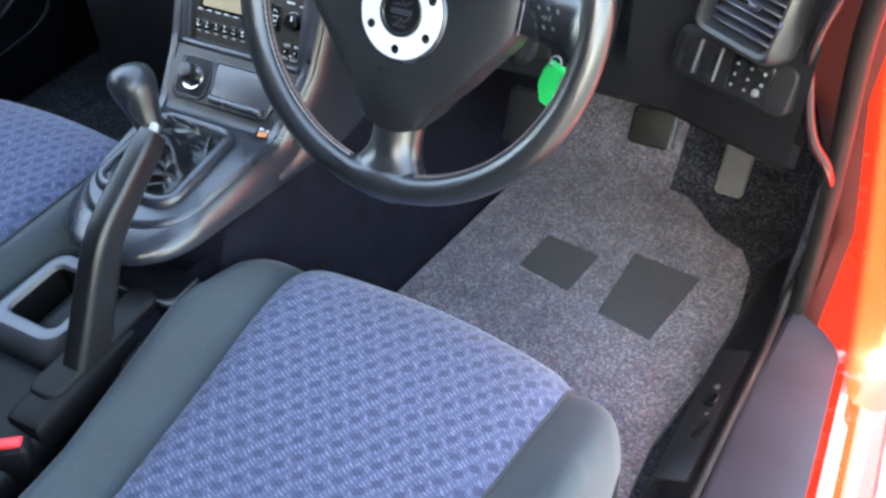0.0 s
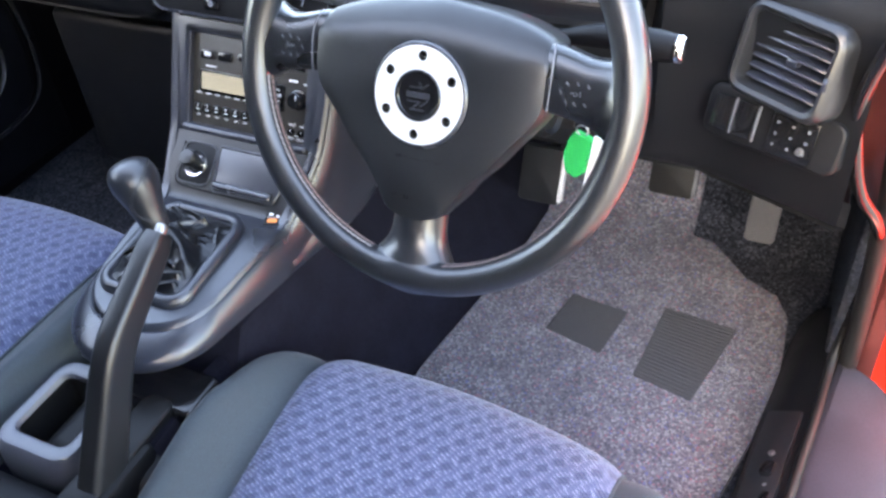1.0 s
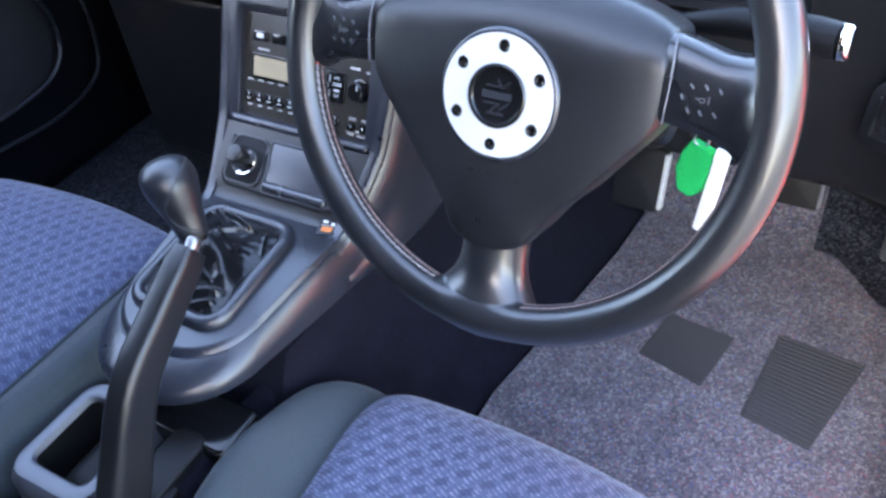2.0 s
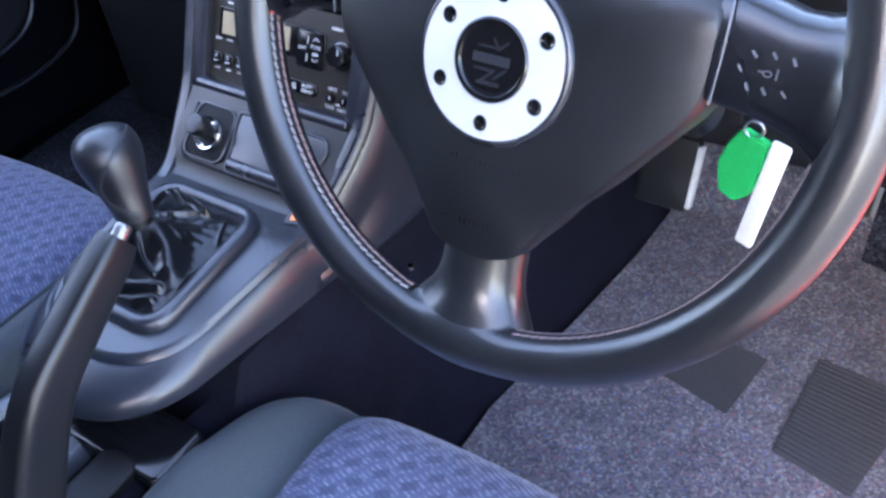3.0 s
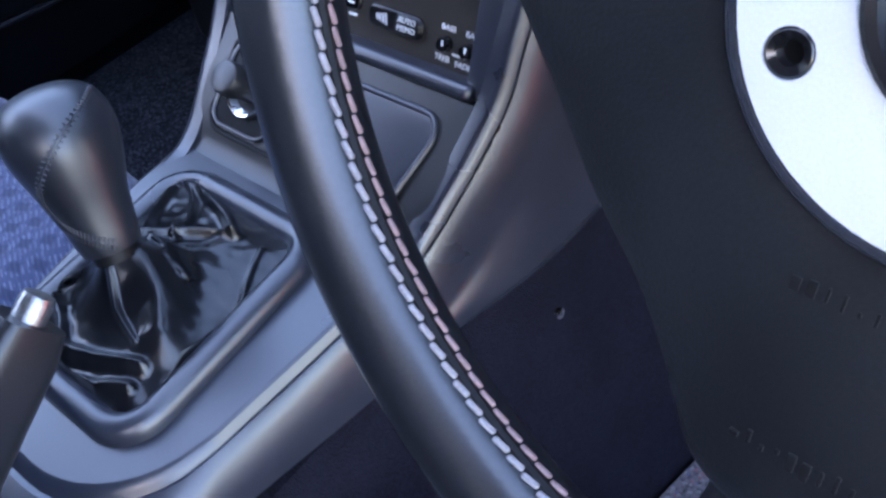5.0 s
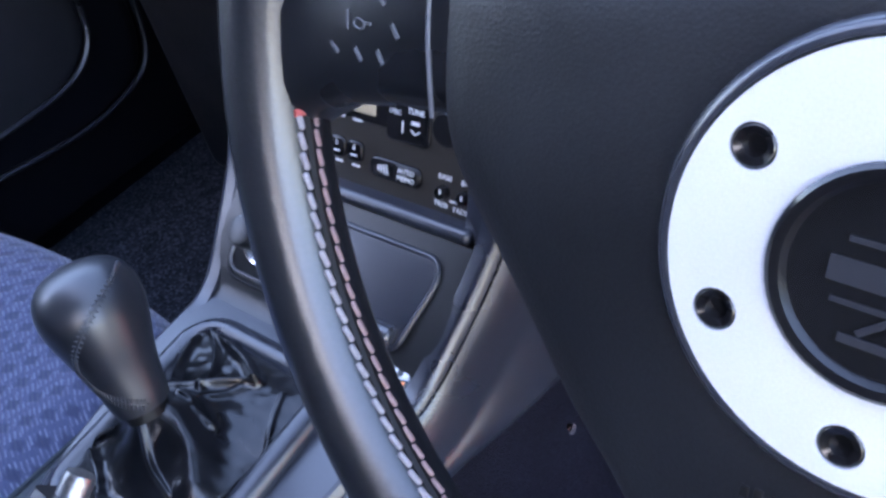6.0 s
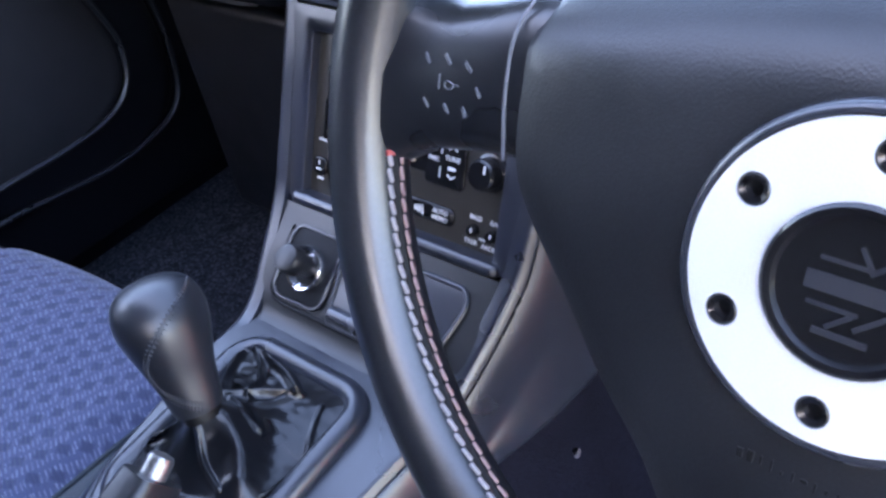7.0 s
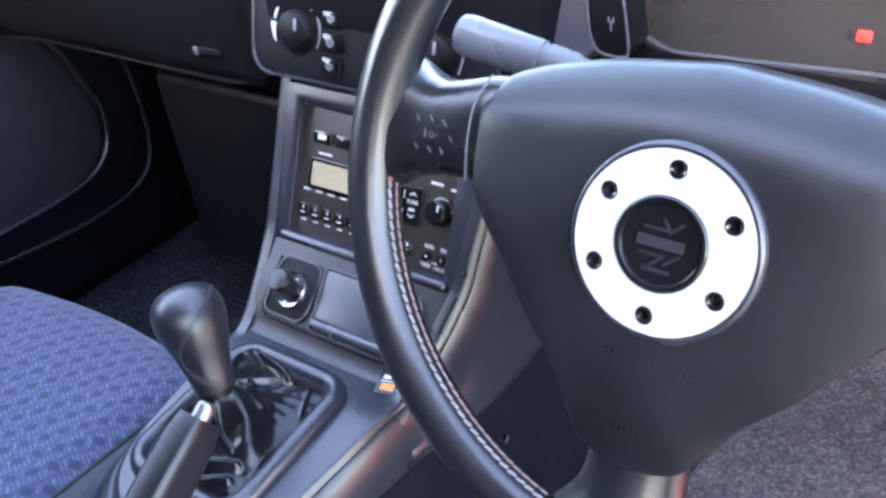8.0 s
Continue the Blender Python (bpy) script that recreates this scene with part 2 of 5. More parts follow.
def add_box(bm, c, s, bevel=0.0, m=None, segments=2):
    """A box of size s round c, with rounded edges."""
    made = bmesh.ops.create_cube(bm, size=1.0, matrix=Matrix.Translation(c) @ Matrix.Diagonal((*s, 1)))
    vs = made["verts"]
    if bevel:
        es = list({e for v in vs for e in v.link_edges})
        out = bmesh.ops.bevel(bm, geom=es, offset=bevel, segments=segments, affect="EDGES", profile=0.5)
        vs = list({v for f in out["faces"] for v in f.verts} | {v for v in vs if v.is_valid})
    if m is not None:
        bmesh.ops.transform(bm, matrix=m, verts=vs)
    return bm


def loft(bm, rings, closed=True, cap_start=False, cap_end=False, m=None):
    """A skin through rings of points of the same number."""
    rows = [[bm.verts.new(m @ Vector(p) if m is not None else Vector(p)) for p in r] for r in rings]
    n = len(rows[0])
    for a, b in zip(rows, rows[1:]):
        for i in range(n if closed else n - 1):
            j = (i + 1) % n
            bm.faces.new((a[i], a[j], b[j], b[i]))
    if cap_start:
        bm.faces.new(rows[0][::-1])
    if cap_end:
        bm.faces.new(rows[-1])
    return rows


def lathe(bm, profile, m=None, seg=32):
    """A turned body round local z: profile of (radius, z); a radius of 0 closes it."""
    rings = []
    for r, z in profile:
        r = max(r, 1e-5)
        rings.append([(r * math.cos(2 * math.pi * i / seg), r * math.sin(2 * math.pi * i / seg), z) for i in range(seg)])
    loft(bm, rings, m=m)
    bmesh.ops.remove_doubles(bm, verts=bm.verts, dist=2e-5)
    return bm


def tube(bm, pts, radius, seg=10, closed=False, caps=True, up=(0, 0, 1)):
    """A round rod along points; radius is a number or one per point."""
    pts = [Vector(p) for p in pts]
    n = len(pts)
    rad = radius if isinstance(radius, (list, tuple)) else [radius] * n
    rings = []
    for i, p in enumerate(pts):
        a = pts[(i - 1) % n] if closed or i else p
        b = pts[(i + 1) % n] if closed or i < n - 1 else p
        t = (b - a).normalized()
        s = t.cross(Vector(up))
        if s.length < 1e-4:
            s = t.cross(Vector((1, 0, 0)))
        s.normalize()
        w = s.cross(t)
        rings.append([p + rad[i] * (math.cos(2 * math.pi * k / seg) * s + math.sin(2 * math.pi * k / seg) * w) for k in range(seg)])
    if closed:
        rings.append(rings[0])
    loft(bm, rings, cap_start=caps and not closed, cap_end=caps and not closed)
    if closed:
        bmesh.ops.remove_doubles(bm, verts=bm.verts, dist=1e-6)
    return bm


def rounded(w, h, r, n=6, cx=0.0, cy=0.0):
    """The points of a rounded rectangle, counter-clockwise."""
    out = []
    for sx, sy, a0 in ((1, 1, 0), (-1, 1, 90), (-1, -1, 180), (1, -1, 270)):
        for i in range(n + 1):
            a = radians(a0 + 90 * i / n)
            out.append((cx + sx * (w / 2 - r) + r * math.cos(a), cy + sy * (h / 2 - r) + r * math.sin(a)))
    return out


def slab(bm, outline, z0, z1, bevel=0.0, m=None):
    """A plate with a given outline between two heights, its upper edge rounded."""
    c = [sum(p[k] for p in outline) / len(outline) for k in (0, 1)]

    def inset(d):
        out = []
        n = len(outline)
        for i, p in enumerate(outline):
            a, b = Vector(outline[i - 1]), Vector(outline[(i + 1) % n])
            t = (b - a).normalized()
            out.append((p[0] - t.y * d, p[1] + t.x * d))
        return out
    rings = [[(*p, z0) for p in outline]]
    if bevel:
        for k in range(0, 4):
            a = radians(30 * k)
            rings.append([(*p, z1 - bevel + bevel * math.sin(a)) for p in inset(bevel * (1 - math.cos(a)))])
    else:
        rings.append([(*p, z1) for p in outline])
    loft(bm, rings, cap_start=True, cap_end=True, m=m)
    return bm


def smooth_path(ctrl, n):
    """n points of a smooth curve through control points of any dimension."""
    c = [np.array(p, float) for p in ctrl]
    c = [2 * c[0] - c[1]] + c + [2 * c[-1] - c[-2]]
    out = []
    k = len(c) - 3
    for i in range(n):
        s = i / (n - 1) * k
        j = min(int(s), k - 1)
        t = s - j
        p0, p1, p2, p3 = c[j:j + 4]
        out.append(tuple(0.5 * (2 * p1 + (p2 - p0) * t + (2 * p0 - 5 * p1 + 4 * p2 - p3) * t * t + (3 * p1 - p0 - 3 * p2 + p3) * t ** 3)))
    return out


def writing(name, text, size, m, mat, parent, label="", depth=0.0002):
    """Letters as a thin mesh; m puts them on their surface (local x along the line, z out)."""
    cu = bpy.data.curves.new(name, "FONT")
    cu.body, cu.size, cu.extrude, cu.align_x, cu.align_y = text, size, depth, "CENTER", "CENTER"
    cu.resolution_u = 2
    tmp = bpy.data.objects.new(name, cu)
    me = bpy.data.meshes.new_from_object(tmp)
    bpy.data.objects.remove(tmp)
    me.transform(m)
    me.materials.clear()
    me.materials.append(mat)
    ob = new(name, me)
    ob.parent = parent
    if label:
        tagged(ob, label)
    return ob


XC = -0.335          # the car's middle; the driver sits on its right, round x = 0
FLOOR_Z = 0.232

# ---- ground and body shell ----
bm = bmesh.new()
bmesh.ops.create_grid(bm, x_segments=8, y_segments=8, size=400)
tagged(part("ground", bm, ASPHALT), "grey asphalt ground outside the car", "ground", kind="structure")


def shell():
    """The plain body that closes the cabin: roof, far door side, rear, firewall, with open windows. Roof, side and rear
    walls are out of view and shaped to hold back light.
    """
    L0, R0, F0, B0, RZ = -1.12, 0.303, -0.21, -1.75, 1.36
    # unseen roof, its edges set to keep the sun off the cabin
    bm = bmesh.new()
    add_box(bm, ((L0 + R0) / 2 - 0.02, (F0 + B0) / 2, RZ + 0.02), (R0 - L0 + 0.04, F0 - B0, 0.04), 0.015)
    tagged(part("ceiling", bm, HEADLINER), "plain grey roof lining, unseen, sized to keep the sun out", "ceiling", kind="structure")
    # far side, built up higher and closed rearwards to hold back daylight
    bm = bmesh.new()
    add_box(bm, (L0 - 0.03, -0.2, 0.49), (0.06, 3.1, 0.98), 0.01)
    add_box(bm, (L0 - 0.02, -1.18, 1.12), (0.06, 1.14, 0.50), 0.01)
    tagged(part("wall_west", bm, TRIM), "dark far side of the cabin, its unseen upper part closed against daylight", "wall", kind="structure")
    # unseen full-height wall that stops light from the rear
    bm = bmesh.new()
    add_box(bm, (-0.30, -1.75, 0.68), (1.70, 0.06, 1.36), 0.01)
    tagged(part("wall_south", bm, TRIM), "dark windowless wall behind the seats, unseen, that blocks light", "wall", kind="structure")
    # unseen wall added to cut the light behind the door opening
    bm = bmesh.new()
    add_box(bm, (0.53, -1.28, 0.70), (0.06, 0.92, 1.38), 0.01)
    tagged(part("wall_east_rear", bm, TRIM), "dark windowless wall behind the open door, unseen, added to block light", "wall", kind="structure")
    bm = bmesh.new()
    add_box(bm, (-0.29, 1.08, 0.5), (1.68, 0.05, 1.0), 0.01)
    tagged(part("wall_north", bm, FLOORCARPET), "dark carpeted firewall in front of the footwells", "wall", kind="structure")
    # floor pan with its sloping toe board
    bm = bmesh.new()
    prof = [(-1.7, FLOOR_Z - 0.012), (0.55, FLOOR_Z - 0.012), (0.66, FLOOR_Z + 0.01), (0.95, 0.50), (1.06, 0.62)]
    prof = [(-1.7, FLOOR_Z - 0.012)] + smooth_path(prof[1:], 20)
    loft(bm, [[(L0, y, z), (0.40, y, z), (0.40, y, z - 0.04), (L0, y, z - 0.04)] for y, z in prof], cap_start=True, cap_end=True)
    tagged(part("floor", bm, FLOORCARPET), "dark carpeted car floor rising to the toe board", "floor", kind="structure")


shell()


def kick_wall():
    """The lined wall beside the driver's footwell, closing it against the wing."""
    bm = bmesh.new()
    add_box(bm, (0.412, 0.70, 0.56), (0.03, 0.76, 0.80), 0.008)
    tagged(part("wall_east", bm, FLOORCARPET), "dark lined wall beside the driver's footwell", "wall", kind="structure")


kick_wall()


def tunnel():
    """The lined transmission tunnel under the centre console."""
    bm = bmesh.new()
    rings = []
    for y in np.linspace(-1.5, 1.04, 52):
        spread = 0.182 + 0.062 * min(1, max(0, (y - 0.1) / 0.45))
        z0 = FLOOR_Z - 0.012 + 0.4 * max(0, y - 0.62)
        half = []
        for x, z in ((spread + 0.012, z0 - 0.03), (spread, z0 + 0.004), (spread - 0.012, z0 + 0.03), (0.122, 0.40), (0.1035, 0.485), (0.1015, 0.509)):
            half.append((x, min(z, 0.42) if y < -0.10 else z))
        ring = [(XC + x, y, z) for x, z in half] + [(XC - x, y, z) for x, z in reversed(half)]
        rings.append(ring)
    loft(bm, rings, closed=False)
    tagged(part("tunnel", bm, TUNNEL), "dark lined transmission tunnel between the footwells", "tunnel", kind="structure")


tunnel()


# ---- centre console ----
def wider(y):
    """How much the console's half width grows towards the dash."""
    return float(np.interp(y, (-0.13, -0.07, -0.03, 0.02, 0.05, 0.08, 0.11, 0.14, 0.17, 0.20), (-0.0125, -0.0105, -0.005, 0.0, 0.002, 0.0070, 0.0140, 0.0202, 0.0238, 0.025)))


def outline(hw, yr, rc, yf, n=10):
    """The plan of the console's lower part: open towards the dash, rounded at its rear."""
    pts = [(hw, yf), (hw, 0.045), (hw, 0.03), (hw, 0.0)]
    for i in range(n + 1):
        a = radians(90 * i / n)
        pts.append((hw - rc + rc * math.cos(a), yr + rc - rc * math.sin(a)))
    pts = [(x + wider(y), y) for x, y in pts]
    return [(XC + x, y) for x, y in pts] + [(XC - x, y) for x, y in reversed(pts)]


def fall(y, z):
    """How far the console's top drops towards its rear, and its lower edge rises."""
    top = np.interp(y, (-0.17, -0.082, 0.0, 0.03, 0.05, 0.08), (-0.015, -0.010, -0.001, 0.002, 0.002, 0.0))
    low = np.interp(y, (-0.17, -0.11, -0.05, 0.04), (0.010, 0.009, 0.006, 0.0))
    share = min(1.0, max(0.0, (z - 0.512) / 0.045))
    return float(low + (top - low) * share)


def lean(thing_ob):
    """Lets the parts of a thing follow the console's slope."""
    base = thing_ob.matrix_world.translation
    for ob in thing_ob.children:
        for v in ob.data.vertices:
            v.co.z += fall(base.y + v.co.y, base.z + v.co.z)


STEREO_M = Matrix.Translation((XC, 0.144, 0.626)) @ Matrix(((1, 0, 0, 0), (0, math.sin(radians(25)), -math.cos(radians(25)), 0), (0, math.cos(radians(25)), math.sin(radians(25)), 0), (0, 0, 0, 1)))
FA = radians(50)
FASCIA_M = Matrix.Translation((XC, 0.136, 0.620)) @ Matrix(((1, 0, 0, 0), (0, math.sin(FA), -math.cos(FA), 0), (0, math.cos(FA), math.sin(FA), 0), (0, 0, 0, 1)))


def centre_console():
    con = thing("centre_console", "satin dark grey plastic centre console between the front seats", "console", pose(XC, 0, 0.5))
    inv = con.matrix_world.inverted()
    # lower body: rounded flanks up to a groove, then the flat plate
    bm = bmesh.new()
    levels = [(0.509, 0.1000, -0.164, 0.085), (0.508, 0.1065, -0.170, 0.085), (0.511, 0.1065, -0.170, 0.085), (0.524, 0.1065, -0.168, 0.084), (0.536, 0.1050, -0.160, 0.080),
              (0.547, 0.1020, -0.149, 0.076), (0.555, 0.0985, -0.138, 0.072), (0.5575, 0.0965, -0.132, 0.070), (0.5560, 0.0953, -0.129, 0.069),
              (0.5585, 0.0940, -0.127, 0.068), (0.5620, 0.0920, -0.124, 0.066), (0.5630, 0.0895, -0.121, 0.064)]
    rings = [[(x, y, z) for x, y in outline(hw, yr, rc, 0.062)] for z, hw, yr, rc in levels]
    loft(bm, rings, closed=False, m=inv)
    part("lower_body", bm, PLASTIC, con)
    # plate with the hole of the gaiter
    bm = bmesh.new()
    out = [(x, y, 0.563) for x, y in outline(0.0900, -0.1215, 0.0645, 0.118)]
    hole = [(x, y, 0.563) for x, y in rounded(0.118, 0.142, 0.02, 6, XC - 0.007, -0.0185)]
    for loop in (out, hole):
        vs = [bm.verts.new(inv @ Vector(p)) for p in loop]
        for i in range(len(vs)):
            bm.edges.new((vs[i], vs[(i + 1) % len(vs)]))
    bmesh.ops.triangle_fill(bm, edges=bm.edges[:], use_beauty=True)
    part("top_plate", bm, PLASTIC, con)
    # upright part with the stereo: stations along its front, then the flanks
    front = smooth_path([(0.060, 0.5615), (0.076, 0.566), (0.088, 0.578), (0.112, 0.600), (0.136, 0.6205), (0.146, 0.632), (0.160, 0.662), (0.180, 0.704), (0.203, 0.752)], 34)
    ridge = smooth_path([(0.050, 0.5631), (0.066, 0.5650), (0.084, 0.5755), (0.106, 0.5950), (0.126, 0.6140), (0.1410, 0.6315), (0.1530, 0.6530), (0.166, 0.6760), (0.183, 0.7110), (0.203, 0.7520)], 44)
    cols = []
    for i, (y, z) in enumerate(ridge):
        a, b = ridge[max(i - 1, 0)], ridge[min(i + 1, len(ridge) - 1)]
        t = Vector((b[0] - a[0], b[1] - a[1])).normalized()
        nrm = Vector((-t.y, t.x))
        row = []
        for x, d in ((0.0800, 0.0120), (0.0800, 0.0006), (0.0870, 0.0), (0.0895, 0.0), (0.0920, 0.0010), (0.0940, 0.0045), (0.0953, 0.0070), (0.0965, 0.0055), (0.0985, 0.0080), (0.1003, 0.0115), (0.1020, 0.0160), (0.1037, 0.0215), (0.1050, 0.0270), (0.1060, 0.0330), (0.1065, 0.0390)):
            row.append((x + wider(y), y - nrm.x * d, z - nrm.y * d))
        cols.append(row)
    for side in (1, -1):
        bm = bmesh.new()
        loft(bm, [[(XC + side * x, y, z) for x, y, z in row] for row in cols], closed=False, m=inv)
        edge = [row[-1] for row in cols]
        low = smooth_path([(0.045, 0.509), (0.12, 0.509), (0.20, 0.513), (0.238, 0.524), (0.252, 0.56), (0.256, 0.74)], 44)
        side_rings = []
        for e, q in zip(edge, low):
            foot = Vector((0.1075 + wider(q[0]), q[0], q[1]))
            ring = []
            for k in range(9):
                p = Vector(e).lerp(foot, k / 8)
                ring.append((XC + side * (p.x + 0.0022 * math.sin(math.pi * k / 8)), p.y, p.z))
            side_rings.append(ring + [(XC + side * (foot.x - 0.0045), foot.y + 0.004, foot.z - 0.004)])
        loft(bm, side_rings, closed=False, m=inv)
        bmesh.ops.remove_doubles(bm, verts=bm.verts, dist=1e-5)
        part("flank", bm, PLASTIC, con, angle=55)
    # faces between the shoulders: fascia and the frame round the stereo
    bm = bmesh.new()
    low_front = [p for p in front if p[1] < 0.6222]
    loft(bm, [[(XC - 0.0872 - wider(y), y, z), (XC + 0.0872 + wider(y), y, z)] for y, z in low_front], closed=False, m=inv)
    part("fascia", bm, TRIMSAT, con)
    bm = bmesh.new()
    tube(bm, [inv @ FASCIA_M @ Vector((x, y, 0.0004)) for x, y in [(-0.0815, -0.012)] + [(-0.0815 + 0.013 * (1 - math.cos(radians(15 * k))), -0.0555 - 0.013 * math.sin(radians(15 * k))) for k in range(7)] + [(0.0, -0.0690), (0.060, -0.0690)]], 0.0015, 8)
    part("recess_groove", bm, BLACK, con)
    bm = bmesh.new()
    SM = inv @ STEREO_M
    rings = []
    for g, z, wide, high, cy in ((0.0, -0.030, 0.0, 0.117, 0.0615), (0.0, -0.004, 0.0, 0.117, 0.0615), (0.0010, -0.0008, 0.0, 0.1186, 0.0615), (0.0030, 0.0, 0.0, 0.1206, 0.0617), (0.0110, 0.0, 0.010, 0.132, 0.0640), (0.0200, -0.0005, 0.027, 0.140, 0.0665), (0.0210, -0.0080, 0.028, 0.141, 0.0665)):
        rings.append([(x, y, z) for x, y in rounded(0.174 + g + wide, high, 0.0025 + g * 0.2, 5, 0, cy)])
    loft(bm, rings, m=SM)
    part("stereo_surround", bm, PLASTIC, con)
    bm = bmesh.new()
    slab(bm, rounded(0.188, 0.010, 0.004, 4, 0, -0.0015), -0.012, 0.0060, 0.0045, SM)
    part("lip", bm, PLASTIC, con)
    # raised frame of the gaiter
    bm = bmesh.new()
    rings = []
    for grow, z in ((0.003, 0.560), (0.003, 0.5655), (0.0015, 0.5705), (-0.002, 0.5735), (-0.006, 0.5745), (-0.010, 0.5728), (-0.0128, 0.569), (-0.0140, 0.564), (-0.0140, 0.550)):
        rings.append([(x, y, z) for x, y in rounded(0.124 + 2 * grow, 0.149 + 2 * grow, 0.026 + grow, 8, XC - 0.007, -0.0185)])
    loft(bm, rings, m=inv)
    part("gaiter_frame", bm, PLASTIC, con)
    lean(con)
    return con


centre_console()


def gear_lever():
    """A leather knob on a short neck in a creased leather gaiter."""
    g = thing("gear_lever", "black leather gear knob with a creased leather gaiter", "gear lever", pose(XC - 0.002, -0.014, 0.563))
    inv = g.matrix_world.inverted()
    neck = Vector((-0.345, -0.027, 0.606))
    bm = bmesh.new()
    # folds of the slack leather: a run of (x, y) in the car, its rise and its width
    folds = [
        ([(-0.357, -0.007), (-0.341, 0.012), (-0.324, 0.027)], 0.0084, 0.0026),
        ([(-0.324, 0.027), (-0.340, 0.034), (-0.356, 0.038), (-0.391, 0.046)], 0.0089, 0.0030),
        ([(-0.391, 0.046), (-0.368, 0.033), (-0.354, 0.020), (-0.344, 0.004)], 0.0057, 0.0021),
        ([(-0.358, -0.007), (-0.382, 0.014), (-0.397, 0.046)], 0.0068, 0.0030),
        ([(-0.346, -0.006), (-0.336, -0.006), (-0.329, -0.009), (-0.319, -0.010)], 0.0070, 0.0030),
        ([(-0.324, 0.027), (-0.331, 0.012), (-0.338, -0.001)], 0.0041, 0.0028),
        ([(-0.307, 0.030), (-0.301, 0.016), (-0.291, -0.002)], 0.0019, 0.0016),
        ([(-0.330, -0.018), (-0.316, -0.028), (-0.306, -0.040)], 0.0115, 0.0112),
        ([(-0.340, -0.036), (-0.330, -0.046), (-0.314, -0.051)], 0.0054, 0.0021),
        ([(-0.350, -0.074), (-0.328, -0.068), (-0.304, -0.057)], 0.0074, 0.0035),
        ([(-0.372, -0.080), (-0.352, -0.084), (-0.326, -0.080), (-0.303, -0.068)], 0.0057, 0.0032),
        ([(-0.384, -0.056), (-0.364, -0.064), (-0.350, -0.074)], 0.0081, 0.0037),
        ([(-0.362, -0.030), (-0.378, -0.038), (-0.392, -0.050)], 0.0068, 0.0037),
        ([(-0.362, -0.022), (-0.378, -0.016), (-0.394, -0.012)], 0.0081, 0.0063),
    ]
    nx, ny = 190, 232
    W2, H2 = 0.110 / 2, 0.134 / 2
    gx, gy = np.meshgrid(XC - 0.007 + W2 * np.linspace(-1, 1, nx + 1), -0.0185 + H2 * np.linspace(-1, 1, ny + 1))
    inside = np.minimum(W2 - np.abs(gx - XC + 0.007), H2 - np.abs(gy + 0.0185))
    reach = np.hypot(gx - neck.x, (gy - neck.y) * 0.85)
    tent = 0.5630 + 0.0055 * (1 - np.exp(-inside / 0.010)) + 0.052 * np.exp(-reach / 0.021)
    total = np.zeros_like(gx)
    for run, rise, width in folds:
        pts = smooth_path(run, 22)
        best = np.full_like(gx, 1.0)
        for (ax, ay), (bx, by) in zip(pts, pts[1:]):
            ux, uy = bx - ax, by - ay
            t = np.clip(((gx - ax) * ux + (gy - ay) * uy) / (ux * ux + uy * uy + 1e-12), 0, 1)
            best = np.minimum(best, np.hypot(gx - ax - t * ux, gy - ay - t * uy))
        total += (rise * (0.75 * np.exp(-(best / width) ** 2) + 0.25 * np.exp(-best / (2.6 * width)))) ** 2
    gz = tent + np.sqrt(total)
    near = np.hypot(gx - neck.x, gy - neck.y)
    gz = np.where(near < 0.015, np.minimum(gz, neck.z + 0.001), gz)
    gz = np.minimum(gz, 0.5600 + 2.2 * inside)
    rows = []
    for jy in range(ny + 1):
        rows.append([inv @ Vector((gx[jy, ix], gy[jy, ix], gz[jy, ix] + 0.0010 * noise.noise(Vector((gx[jy, ix] * 1.3, gy[jy, ix], 0)) * 48) + 0.0006 * noise.noise(Vector((gx[jy, ix], gy[jy, ix], 0.5)) * 130))) for ix in range(nx + 1)])
    loft(bm, rows, closed=False)
    part("gaiter", bm, BOOT, g, "creased glossy black leather gaiter", angle=80)
    lean(g)
    bm = bmesh.new()
    axis = (Vector((-0.378, -0.010, 0.690)) - neck).normalized()
    q = axis.to_track_quat("Z", "Y").to_matrix().to_4x4()
    m = inv @ Matrix.Translation(neck) @ q
    lathe(bm, [(0.0, -0.006), (0.0115, -0.006), (0.012, 0.0), (0.0115, 0.006), (0.009, 0.010)], m, 20)
    part("neck", bm, BLACK, g)
    bm = bmesh.new()
    prof = smooth_path([(0.0145, 0.000), (0.0160, 0.006), (0.0174, 0.016), (0.0195, 0.027), (0.0230, 0.039), (0.0262, 0.051), (0.0275, 0.060), (0.0265, 0.0695), (0.0218, 0.0780), (0.0125, 0.0832), (0.0, 0.0850)], 30)
    rings = []
    for r, z in prof:
        r = max(r, 1e-4)
        rings.append([(r * 1.02 * math.cos(2 * math.pi * i / 32), r * 0.98 * math.sin(2 * math.pi * i / 32) - 0.006 * (z / 0.08) ** 2, z) for i in range(32)])
    loft(bm, rings, m=m, cap_start=True, cap_end=True)
    part("knob", bm, KNOB, g, "rounded black leather knob")
    # seam: from the crown down round the side, then along the foot
    bm = bmesh.new()
    facing = (q.to_3x3().inverted() @ Vector((0.73, -0.684, 0.0)))
    zero = math.atan2(facing.y, facing.x)

    def on_knob(turn, z, lift=0.0):
        r = float(np.interp(z, [p[1] for p in prof], [p[0] for p in prof])) + lift
        a = zero + radians(turn)
        return Vector((r * 1.02 * math.cos(a), r * 0.98 * math.sin(a) - 0.006 * (z / 0.08) ** 2, z))
